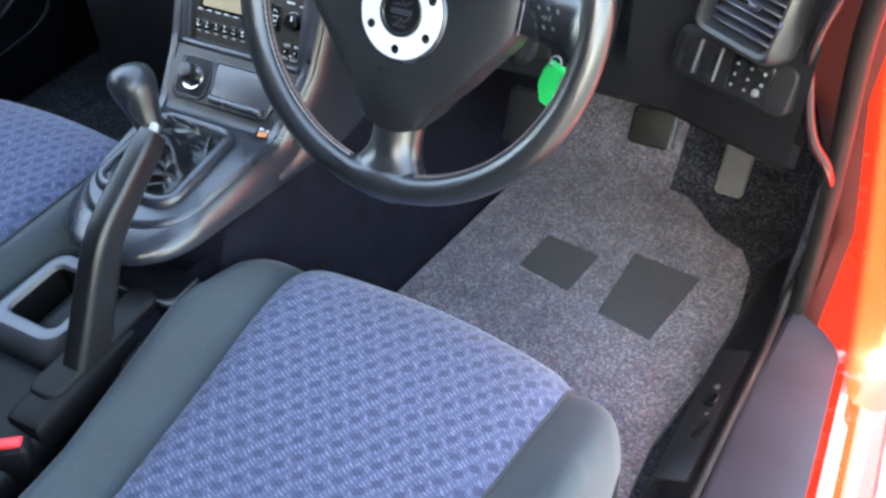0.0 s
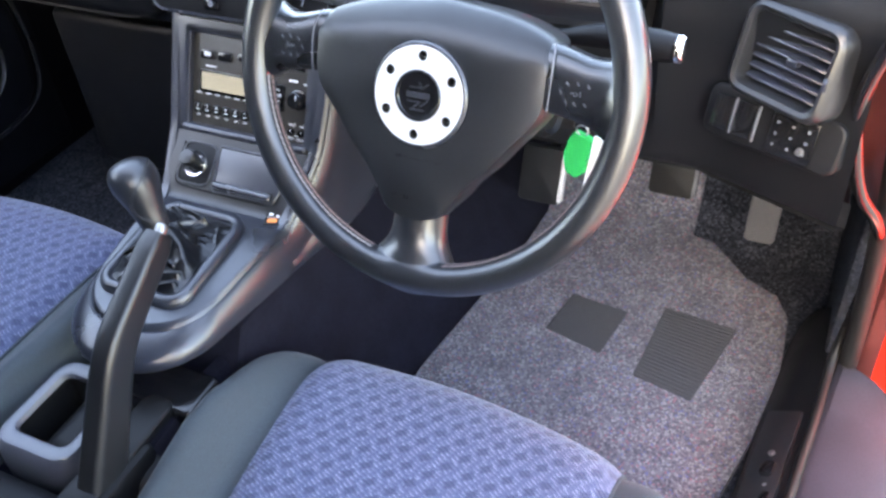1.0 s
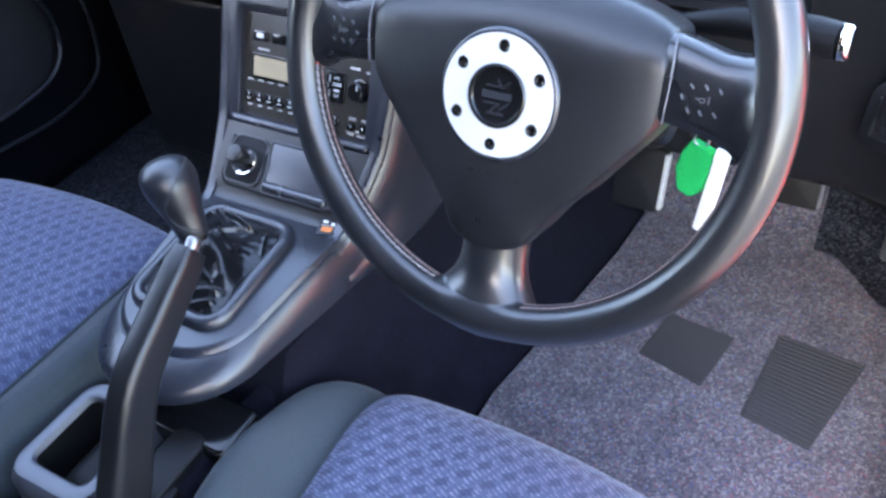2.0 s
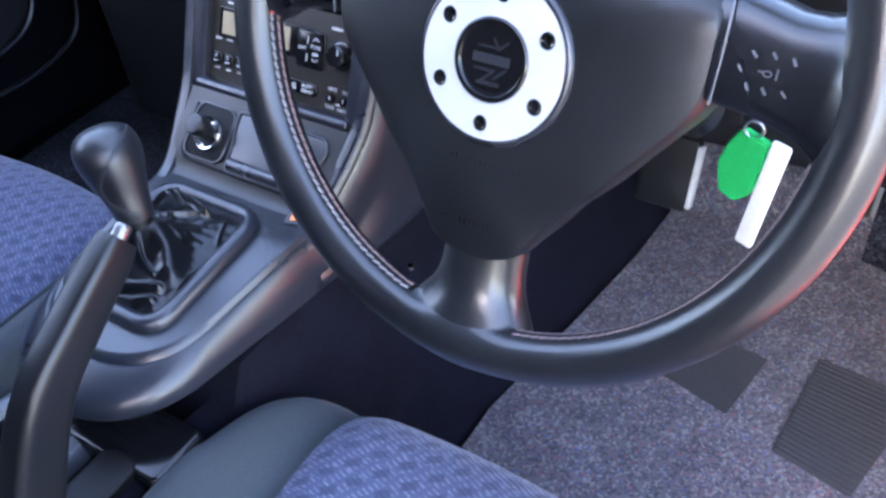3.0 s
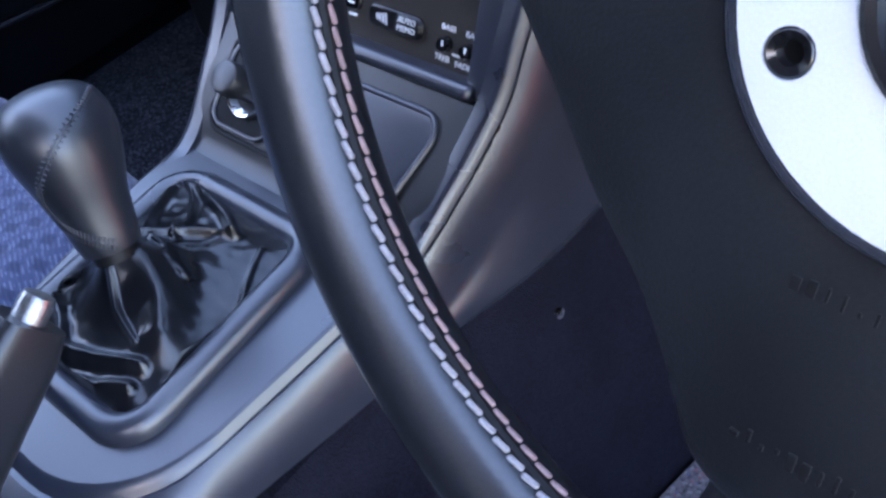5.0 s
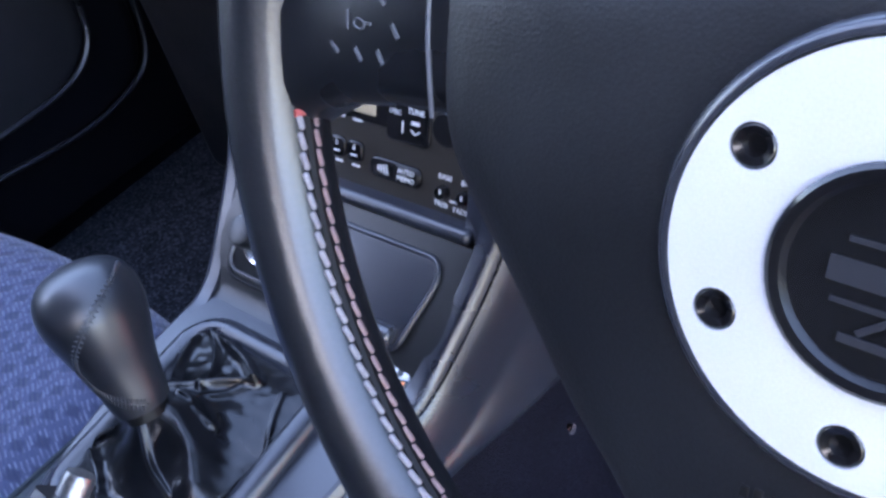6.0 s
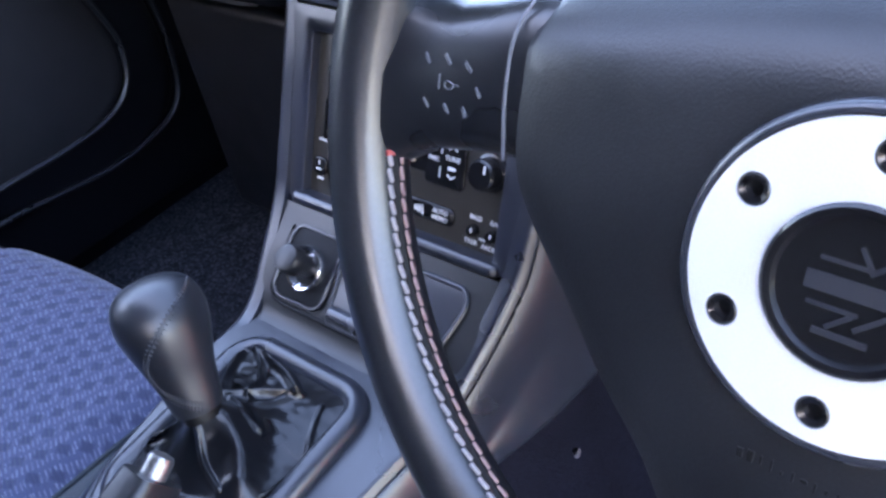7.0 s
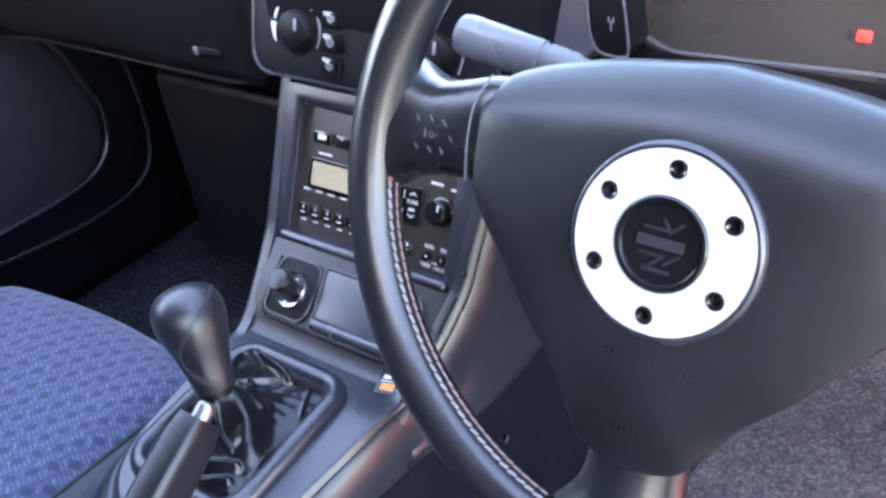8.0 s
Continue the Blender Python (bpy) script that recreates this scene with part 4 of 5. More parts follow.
    for y in np.linspace(-0.194, -0.120, 90):
        hw, zc = spoke_at(y)
        row = []
        for x in np.linspace(-0.095, 0.095, 191):
            q = abs(x) / hw
            spoke = zc - 0.024 + 0.024 * (1 - q * q) ** 0.5 if q < 1 else zc - 0.024 - 4.0 * (abs(x) - hw)
            d = abs(math.hypot(x - RIM_X, y - RIM_Y) - RIM_R)
            tube_z = RIM_Z + 1.05 * math.sqrt(RIM_T ** 2 - d * d) if d < RIM_T else RIM_Z - 4.0 * (d - RIM_T)
            top = max(spoke, tube_z)
            z = top + soft * math.log(math.exp((spoke - top) / soft) + math.exp((tube_z - top) / soft)) - 0.0004
            keep.append(z > top - 0.0003 and z > -0.013)
            row.append((x, y, max(z, -0.05)))
        rows.append(row)
    grid = loft(bm, rows, closed=False)
    flags = dict(zip([v for r in grid for v in r], keep))
    bmesh.ops.delete(bm, geom=[f for f in bm.faces if not all(flags[v] for v in f.verts)], context="FACES")
    part("fillet", bm, LEATHER, lower, angle=75)
    # hub ring with six bolts
    bm = bmesh.new()
    loops = []

    def circle(cx, cy, r, n):
        return [(cx + r * math.cos(2 * math.pi * i / n), cy + r * math.sin(2 * math.pi * i / n)) for i in range(n)]
    holes = []
    for i in range(6):
        a = radians(90 - 60 * i - 2.2)
        holes.append((0.0350 * math.cos(a), 0.0350 * math.sin(a)))
    for loop in [circle(0, 0, 0.0435, 72), circle(0, 0, 0.0228, 48)] + [circle(x, y, 0.0047, 20) for x, y in holes]:
        vs = [bm.verts.new((*p, 0.0)) for p in loop]
        for i in range(len(vs)):
            bm.edges.new((vs[i], vs[(i + 1) % len(vs)]))
    bmesh.ops.triangle_fill(bm, edges=bm.edges[:], use_beauty=True)
    ext = bmesh.ops.extrude_face_region(bm, geom=bm.faces[:])
    bmesh.ops.translate(bm, vec=(0, 0, -0.004), verts=[v for v in ext["geom"] if isinstance(v, bmesh.types.BMVert)])
    part("hub_ring", bm, ALU, w, "satin silver hub ring", angle=30)
    bm = bmesh.new()
    lathe(bm, [(0.0436, -0.0045), (0.0437, -0.0014), (0.0442, -0.0004), (0.0450, -0.0003), (0.0461, -0.0008), (0.0472, -0.0024), (0.0478, -0.0065)], None, 72)
    part("ring_lip", bm, LIP, w, "satin grey lip round the ring")
    for x, y in holes:
        bm = bmesh.new()
        lathe(bm, [(0.0047, -0.0045), (0.0046, -0.0006), (0.0040, -0.0002), (0.0030, -0.0006), (0.0024, -0.0008), (0.0021, -0.0026), (0, -0.0026)], Matrix.Translation((x, y, 0)), 20)
        part("bolt", bm, GLOSS, w)
    bm = bmesh.new()
    lathe(bm, [(0.0228, -0.005), (0.0228, 0.0010), (0.0218, 0.0018), (0.0200, 0.0014), (0.0190, -0.0002), (0.0170, -0.0006), (0, 0.0002)], None, 48)
    button = part("horn_button", bm, GLOSS, w, "gloss black horn button")
    # plain emblem shapes
    for x, y, ww, hh, rot in ((0, 0.0005, 0.0230, 0.0050, 0), (-0.0025, 0.0068, 0.0130, 0.0011, 0), (0.0065, 0.0085, 0.0085, 0.0013, 40), (0.0020, 0.0090, 0.0070, 0.0012, -55), (-0.0035, -0.0055, 0.0130, 0.0011, 0), (0.0065, -0.0065, 0.0095, 0.0013, 40), (-0.0010, -0.0085, 0.0075, 0.0013, 40), (0.0, -0.0125, 0.0140, 0.0018, 0)):
        bm = bmesh.new()
        add_box(bm, (0, 0, 0), (ww, hh, 0.0004), 0, Matrix.Translation((x, y, 0.0002)) @ pose(0, 0, 0, 0, 0, rot))
        part("emblem", bm, GREYMARK, button)
    # faint relief strokes, not legible
    rng = random.Random(5)
    for y0, x0, n, z, hgt in ((-0.0575, -0.018, 15, -0.00425, 0.0036), (-0.0945, -0.0195, 11, -0.00460, 0.0042)):
        bm = bmesh.new()
        for i in range(n):
            add_box(bm, (x0 + 0.0031 * i, y0 + rng.uniform(-0.0006, 0.0006), z), (rng.choice((0.0007, 0.0009, 0.0019)), hgt * rng.choice((0.3, 0.8, 1.0)), 0.0014), 0.0001, None, 1)
        part("relief_lettering", bm, BLACK, w, "worn dark relief bars")
    return w


steering_wheel()


def column():
    """The shroud behind the wheel with its stalks and ignition lock."""
    c = thing("steering_column", "dark plastic steering column shroud with chrome-capped stalks", "steering column", WHEEL_M)
    bm = bmesh.new()
    rings = []
    for z, wdt, hgt in ((-0.055, 0.086, 0.080), (-0.062, 0.100, 0.094), (-0.10, 0.108, 0.104), (-0.20, 0.112, 0.11), (-0.30, 0.112, 0.11)):
        rings.append([(x, y, z) for x, y in rounded(wdt, hgt, 0.03, 6, 0, -0.002)])
    loft(bm, rings, cap_start=True, cap_end=True)
    part("shroud", bm, DASH, c)
    # right stalk swells towards a chrome cap
    tip = (0.2030, 0.0650, -0.0650)
    bm = bmesh.new()
    tube(bm, smooth_path([(0.03, 0.048, -0.105), (0.09, 0.058, -0.092), (0.138, 0.066, -0.082), tip], 14), [0.006, 0.0062, 0.0065, 0.0068, 0.007, 0.0075, 0.0085, 0.0095, 0.0103, 0.0105, 0.0118, 0.0128, 0.0130, 0.0118], 16)
    stalk = part("stalk", bm, DASH, c)
    bm = bmesh.new()
    lathe(bm, [(0, 0), (0.0118, 0), (0.0118, 0.004), (0.0105, 0.0060), (0, 0.0064)], Matrix.Translation(tip) @ pose(0, 0, 0, 0, 90, 0), 18)
    part("stalk_cap", bm, CHROME, stalk, "chrome end cap")
    # left stalk: a thin neck, a collar and a straight thick grip with a flat end
    root, end = Vector((-0.03, 0.050, -0.106)), Vector((-0.1800, 0.0760, -0.0775))
    axis = end - root
    m = Matrix.Translation(root) @ axis.to_track_quat("Z", "Y").to_matrix().to_4x4()
    ln = axis.length
    bm = bmesh.new()
    lathe(bm, [(0, 0), (0.0068, 0), (0.0072, ln * 0.40), (0.0108, ln * 0.50), (0.0120, ln * 0.55), (0.0120, ln * 0.62), (0.0112, ln * 0.625), (0.0112, ln * 0.645), (0.0126, ln * 0.65), (0.0128, ln * 0.97), (0.0116, ln), (0, ln)], m, 24)
    stalk = part("stalk", bm, STALK, c)
    bm = bmesh.new()
    lathe(bm, [(0, ln), (0.0108, ln), (0.0104, ln + 0.0012), (0, ln + 0.0014)], m, 20)
    part("stalk_cap", bm, PLASTIC, stalk, "flat dark end cap")
    bm = bmesh.new()
    for dx, dy, sx, sy in ((-0.003, 0.002, 0.0008, 0.005), (0.0, 0.003, 0.004, 0.0008), (0.003, -0.002, 0.0008, 0.004)):
        add_box(bm, (dx, dy, ln + 0.0016), (sx, sy, 0.0004), 0, m)
    part("print", bm, TICK, stalk)
    bm = bmesh.new()
    lathe(bm, [(0, 0.0), (0.020, 0.0), (0.020, 0.035), (0.016, 0.040), (0.012, 0.036), (0, 0.036)], Matrix.Translation((0.050, -0.020, -0.125)) @ pose(0, 0, 0, 0, 75, 0), 24)
    part("ignition_lock", bm, DASH, c)
    return c


column()


def key():
    k = thing("car_key", "bright green key fob with a white tag in the ignition", "key", pose(0.10, 0.12, 0.745))
    inv = k.matrix_world.inverted()
    bm = bmesh.new()
    fob = [(-0.012, 0.026), (0.008, 0.028), (0.014, 0.018), (0.013, -0.012), (0.006, -0.024), (-0.007, -0.024), (-0.016, -0.006), (-0.016, 0.012)]
    m = inv @ Matrix.Translation((0.112, 0.118, 0.713)) @ pose(0, 0, 0, 84, 0, -18) @ pose(0, 0, 0, 0, 0, -14)
    slab(bm, fob[::-1], -0.004, 0.004, 0.0, m)
    bmesh.ops.bevel(bm, geom=bm.edges[:], offset=0.0015, segments=2, affect="EDGES")
    part("fob", bm, GREEN, k, "bright green plastic fob")
    bm = bmesh.new()
    m2 = inv @ Matrix.Translation((0.1290, 0.109, 0.702)) @ pose(0, 0, 0, 86, 0, -14) @ pose(0, 0, 0, 0, 0, -7.5)
    slab(bm, rounded(0.0125, 0.084, 0.002, 4), -0.0012, 0.0012, 0.0006, m2)
    part("tag", bm, WHITE, k, "narrow white tag")
    bm = bmesh.new()
    tube(bm, [(inv @ Vector((0.115 + 0.006 * math.cos(t), 0.118, 0.744 + 0.006 * math.sin(t)))) for t in np.linspace(0, 2 * math.pi, 20, endpoint=False)], 0.0010, 6, closed=True, up=(0, 1, 0.1))
    part("ring", bm, STEEL, k)
    bm = bmesh.new()
    add_box(bm, (0.092, 0.119, 0.752), (0.030, 0.006, 0.016), 0.002, inv)
    part("key_head", bm, BLACK, k)
    return k


key()


# ---- dashboard ----
def dashboard():
    d = thing("dashboard", "black grained plastic dashboard", "dashboard", pose(XC, 0.4, 0.66))
    inv = d.matrix_world.inverted()
    # main body, swept across the car: lower lip, face, brow and top
    bm = bmesh.new()
    rings = []
    for x in np.linspace(-1.08, 0.362, 60):
        u = x - XC
        end = max(0.0, (abs(u) - 0.60) / 0.13)
        back = -0.05 * end ** 2 if u < 0 else -0.38 * max(0.0, x - 0.215)
        mid = math.exp(-((u) / 0.17) ** 4)
        driver = math.exp(-((x - 0.0) / 0.17) ** 6)
        y0 = 0.205 + back + (0.04 if u < -0.12 else 0.0)
        low = (0.700 if u < -0.12 else 0.655) + 0.10 * mid
        pr = [(0.62, low + 0.03), (y0 + 0.05, low), (y0 + 0.012, low + 0.004), (y0, low + 0.02), (y0 - 0.006, 0.76), (y0 - 0.006, 0.85), (y0 + 0.004, 0.885), (y0 + 0.05, 0.905 + 0.03 * driver), (0.5, 0.93), (0.95, 0.90)]
        if driver > 0.5:
            pr[4], pr[5], pr[6] = (y0 + 0.05, 0.76), (y0 + 0.085, 0.86), (y0 + 0.02, 0.925)
        rings.append([inv @ Vector((x, y, z)) for y, z in smooth_path(pr, 30)])
    loft(bm, rings, closed=False)
    part("body", bm, DASH, d)
    bm = bmesh.new()
    loft(bm, [[(x, 0.214 - 0.38 * max(0, x - 0.215), 0.690), (x, 0.209 - 0.38 * max(0, x - 0.215), 0.664), (x, 0.222, 0.650), (x, 0.30, 0.640), (x, 0.80, 0.66)] for x in np.linspace(-0.215, 0.370, 24)], closed=False, m=inv)
    part("knee_panel", bm, DASH, d)
    bm = bmesh.new()
    add_box(bm, (XC, 0.90, 0.80), (1.44, 0.08, 0.22), 0.01, inv)
    part("back_panel", bm, DASH, d)
    return d


dashboard()


def vent():
    v = thing("air_vent", "rectangular black air vent with slats in a raised frame", "air vent", Matrix.Translation((0.290, 0.164, 0.826)) @ pose(0, 0, 0, 0, 0, -31) @ pose(0, 0, 0, 74, 0, 0))
    bm = bmesh.new()
    rings = []
    for gw, z in ((0.030, -0.02), (0.030, 0.004), (0.026, 0.011), (0.018, 0.014), (0.010, 0.012), (0.004, 0.004), (0.000, -0.020)):
        rings.append([(x, y, z) for x, y in rounded(0.076 + gw, 0.060 + gw, 0.006 + gw * 0.4, 6)])
    loft(bm, rings)
    part("frame", bm, TRIMSAT, v)
    bm = bmesh.new()
    add_box(bm, (0, 0, -0.022), (0.078, 0.062, 0.004))
    part("backing", bm, BLACK, v)
    for i in range(6):
        bm = bmesh.new()
        add_box(bm, (0, 0, 0), (0.076, 0.0022, 0.015), 0.0008, Matrix.Translation((0, -0.0245 + 0.0098 * i, -0.004)) @ pose(0, 0, 0, 28, 0, 0), 1)
        part("slat", bm, PLASTIC, v)
    bm = bmesh.new()
    add_box(bm, (0.006, 0.000, 0.004), (0.012, 0.007, 0.008), 0.002)
    part("tab", bm, PLASTIC, v)
    bm = bmesh.new()
    lathe(bm, [(0, 0), (0.008, 0), (0.008, 0.003), (0, 0.003)], Matrix.Translation((0.0455, -0.004, 0.008)) @ pose(0, 0, 0, 0, 90, 0), 20)
    part("thumbwheel", bm, PLASTIC, v)
    return v


vent()


def switch_panel():
    s = thing("switch_panel", "black switch panel with blank caps and a mirror control", "switch panel", Matrix.Translation((0.286, 0.162, 0.755)) @ pose(0, 0, 0, 0, 0, -20) @ pose(0, 0, 0, 74, 0, 0))
    bm = bmesh.new()
    slab(bm, rounded(0.136, 0.052, 0.012, 5, 0.000, 0.0), -0.02, 0.004, 0.003)
    part("panel", bm, DASH, s)
    for x in (-0.050, -0.026):
        bm = bmesh.new()
        add_box(bm, (x, 0.0, 0.004), (0.019, 0.034, 0.007), 0.002)
        part("switch_cap", bm, GLOSS, s)
        bm = bmesh.new()
        add_box(bm, (x + 0.012, 0, 0.005), (0.0018, 0.036, 0.005), 0.0005)
        part("divider", bm, STALK, s)
    bm = bmesh.new()
    add_box(bm, (0.022, -0.001, 0.004), (0.046, 0.042, 0.006), 0.003)
    part("mirror_control", bm, GLOSS, s)
    rng = random.Random(3)
    for i in range(9):
        bm = bmesh.new()
        add_box(bm, (0.007 + 0.0150 * (i % 3), -0.012 + 0.011 * (i // 3), 0.0074), (rng.uniform(0.0014, 0.003), rng.uniform(0.0014, 0.003), 0.0008))
        part("print", bm, TICK, s)
    bm = bmesh.new()
    lathe(bm, [(0, 0), (0.0038, 0), (0.0034, 0.004), (0, 0.005)], Matrix.Translation((0.034, -0.010, 0.006)), 16)
    part("knob", bm, STEEL, s)
    return s


switch_panel()


def hvac_panel():
    h = thing("heater_panel", "black heater control panel with round dials and white marks", "heater controls", Matrix.Translation((XC - 0.001, 0.199, 0.802)) @ pose(0, 0, 0, 72, 0, 0))
    bm = bmesh.new()
    slab(bm, rounded(0.254, 0.092, 0.020, 6, 0, 0.007), -0.04, 0.004, 0.003)
    part("panel", bm, DASH, h)
    bm = bmesh.new()
    tube(bm, [(x, y, 0.004) for x, y in rounded(0.254, 0.092, 0.020, 6, 0, 0.007)], 0.0016, 6, closed=True)
    part("panel_edge", bm, PLASTIC, h)
    for x in (-0.0745, 0.0690):
        bm = bmesh.new()
        lathe(bm, [(0.0215, 0.002), (0.0215, 0.0032), (0.0170, 0.0045), (0.0155, 0.0090), (0.0135, 0.0105), (0, 0.0108)], Matrix.Translation((x, 0.002, 0.002)), 32)
        dial = part("dial", bm, DASH, h)
        bm = bmesh.new()
        add_box(bm, (x + 0.0050, 0.0070, 0.0130), (0.0030, 0.0100, 0.0010), 0.0004, None)
        part("pointer", bm, TICK, dial)
        for a0, a1, mat in ((208, 172, MARK), (166, 128, MARK), (122, 84, MARK), (78, 44, MARK), (30, -28, TICK)):
            bm = bmesh.new()
            arc = [(x + 0.0265 * math.cos(radians(a0 + (a1 - a0) * k / 8)), 0.002 + 0.0265 * math.sin(radians(a0 + (a1 - a0) * k / 8)), 0.0052) for k in range(9)]
            tube(bm, arc, [0.0006 + 0.0022 * k / 8 for k in range(9)] if a0 > 40 else 0.0010, 6)
            part("scale_mark", bm, mat, h)
    for j in range(3):
        bm = bmesh.new()
        add_box(bm, (-0.034, 0.0155 - 0.0195 * j, 0.005), (0.022, 0.0165, 0.006), 0.003)
        part("push_button", bm, GLOSS, h)
        bm = bmesh.new()
        add_box(bm, (-0.034, 0.0150 - 0.0195 * j, 0.0083), (0.0010, 0.0050, 0.0006), 0, None)
        tube(bm, [(-0.034 + 0.0034 * math.cos(k * math.pi / 5), 0.0160 - 0.0195 * j + (0.0034 if j == 1 else 0.0024) * math.sin(k * math.pi / 5), 0.0082) for k in range(10)], 0.0006, 5, closed=True)
        part("symbol", bm, TICK, h)
    return h


hvac_panel()


def instrument_cluster():
    c = thing("instrument_cluster", "instrument cluster under glass toned for reflections, with a red warning light", "instruments", Matrix.Translation((-0.0095, 0.268, 0.8675)) @ pose(0, 0, 0, 68, 0, 0))
    bm = bmesh.new()
    rings = []
    for gw, z in ((0.05, -0.02), (0.05, 0.010), (0.042, 0.018), (0.028, 0.018), (0.014, 0.010), (0.004, -0.006), (0, -0.02)):
        rings.append([(x, y, z) for x, y in rounded(0.242 + gw, 0.120 + gw, 0.02 + gw * 0.4, 6)])
    loft(bm, rings)
    part("hood", bm, DASH, c)
    bm = bmesh.new()
    slab(bm, rounded(0.246, 0.125, 0.02, 6), -0.03, -0.012)
    part("face", bm, CLUSTER, c)
    bm = bmesh.new()
    add_box(bm, (0.0310, -0.0340, -0.010), (0.0085, 0.0068, 0.002), 0.0005)
    part("warning_light", bm, WARN, c, "lit red warning light")
    bm = bmesh.new()
    add_box(bm, (0.0215, -0.0345, -0.011), (0.003, 0.007, 0.001))
    part("mark", bm, GREYMARK, c)
    inv = c.matrix_world.inverted()
    # lower lip of the glass, in pale grey for the light it catches
    bm = bmesh.new()
    tube(bm, [inv @ Vector(p) for p in smooth_path([(-0.128, 0.247, 0.856), (-0.126, 0.246, 0.834), (-0.118, 0.246, 0.822), (-0.106, 0.246, 0.815), (-0.093, 0.246, 0.812), (-0.057, 0.246, 0.8128), (0.041, 0.246, 0.816), (0.110, 0.246, 0.819)], 30)], 0.0016, 6)
    part("glass_edge", bm, STALK, c, "lip of the glass, painted pale for the light it catches")
    # switch pod beside the instruments, and a dash panel coloured paler for reflected sky
    bm = bmesh.new()
    slab(bm, [(-0.209, 0.045), (-0.210, 0.008), (-0.204, 0.0), (-0.145, 0.004), (-0.138, 0.012), (-0.146, 0.052)], -0.012, 0.004, 0.003, inv @ Matrix.Translation((0, 0.212, 0.809)) @ pose(0, 0, 0, 72, 0, 0))
    part("side_panel", bm, TRAYGREY, c, "piece of the dash painted blue-grey for reflected sky")
    bm = bmesh.new()
    pod = [(-0.146, 0.875), (-0.143, 0.834), (-0.136, 0.820), (-0.116, 0.818), (-0.111, 0.826), (-0.118, 0.875)]
    slab(bm, pod, -0.014, 0.014, 0.004, inv @ Matrix.Translation((0, 0.222, 0)) @ pose(0, 0, 0, 90, 0, 0))
    switch = part("side_switch", bm, DASH, c)
    # pale tube that paints the bright line along the pod's edge
    bm = bmesh.new()
    tube(bm, [inv @ Vector((-0.1290 + (x + 0.1290) * 0.90, 0.2075, z + 0.0020)) for x, z in smooth_path(pod, 26)], 0.0009, 6)
    part("edge_line", bm, STALK, switch)
    bm = bmesh.new()
    m = inv @ Matrix.Translation((-0.1255, 0.2072, 0.8445)) @ pose(0, 0, 0, 90, 0, 0)
    add_box(bm, (0, -0.004, 0), (0.0008, 0.006, 0.0006), 0, m)
    add_box(bm, (0, -0.0005, 0), (0.0042, 0.0008, 0.0006), 0, m)
    for x in (-0.0017, 0.0017):
        add_box(bm, (x, 0.001, 0), (0.0008, 0.0035, 0.0006), 0, m)
    part("symbol", bm, TICK, switch)
    return c


WARN = material("red_lamp_lens", (0.7, 0.02, 0.02), 0.3)
WARN.node_tree.nodes["Principled BSDF"].inputs["Emission Color"].default_value = (1.0, 0.03, 0.02, 1)
WARN.node_tree.nodes["Principled BSDF"].inputs["Emission Strength"].default_value = 0.22
instrument_cluster()


# ---- footwell ----
def floor_mat():
    mat = thing("floor_mat", "grey flecked carpet mat with two ribbed rubber heel pads", "floor mat", pose(0.1, 0.3, FLOOR_Z))
    inv = mat.matrix_world.inverted()
    bm = bmesh.new()
    ctrl = [(-0.140, -0.15), (-0.140, 0.18), (-0.112, 0.36), (-0.092, 0.50), (-0.085, 0.62), (0.165, 0.62), (0.205, 0.61), (0.235, 0.58), (0.27, 0.54), (0.322, 0.515), (0.345, 0.47), (0.352, 0.36), (0.335, 0.22), (0.305, 0.08), (0.30, -0.15)]
    n = len(ctrl)
    top = [bm.verts.new(inv @ Vector((x, y, FLOOR_Z))) for x, y in ctrl]
    bot = [bm.verts.new(inv @ Vector((x, y, FLOOR_Z - 0.011))) for x, y in ctrl]
    bm.faces.new(top)
    for i in range(n):
        bm.faces.new((top[i], top[(i + 1) % n], bot[(i + 1) % n], bot[i]))
    part("carpet", bm, MAT, mat)
    # the front of the carpet climbs the toe board
    bm = bmesh.new()
    rows = []
    for y, z in smooth_path([(0.605, FLOOR_Z + 0.0005), (0.66, FLOOR_Z + 0.020), (0.80, 0.365), (0.95, 0.52)], 14):
        rows.append([(-0.088, y, z), (0.05, y, z), (0.17 - 0.05 * (y - 0.6), y, z)])
    loft(bm, rows, closed=False, m=inv)
    part("toe_carpet", bm, MAT, mat)
    for corners in (((0.024, 0.408), (0.116, 0.398), (0.100, 0.300), (0.008, 0.322)), ((0.168, 0.428), (0.279, 0.417), (0.245, 0.258), (0.158, 0.276))):
        a, b, c, d = [Vector((*p, FLOOR_Z + 0.001)) for p in corners]
        bm = bmesh.new()
        cs = [inv @ p for p in (a, b, c, d)]
        up = Vector((0, 0, 0.002))
        loft(bm, [[p - up for p in cs], [p + up * 0.6 for p in cs]], cap_end=True)
        pad = part("heel_pad", bm, PAD, mat, "dark ribbed rubber heel pad")
        n = 22
        for i in range(n):
            s = (i + 0.5) / n
            p, q = a.lerp(d, s), b.lerp(c, s)
            p, q = p.lerp(q, 0.03), p.lerp(q, 0.97)
            bm = bmesh.new()
            tube(bm, [inv @ (p + up * 0.6), inv @ (q + up * 0.6)], 0.0015, 5)
            part("rib", bm, PAD, pad)
    return mat


floor_mat()


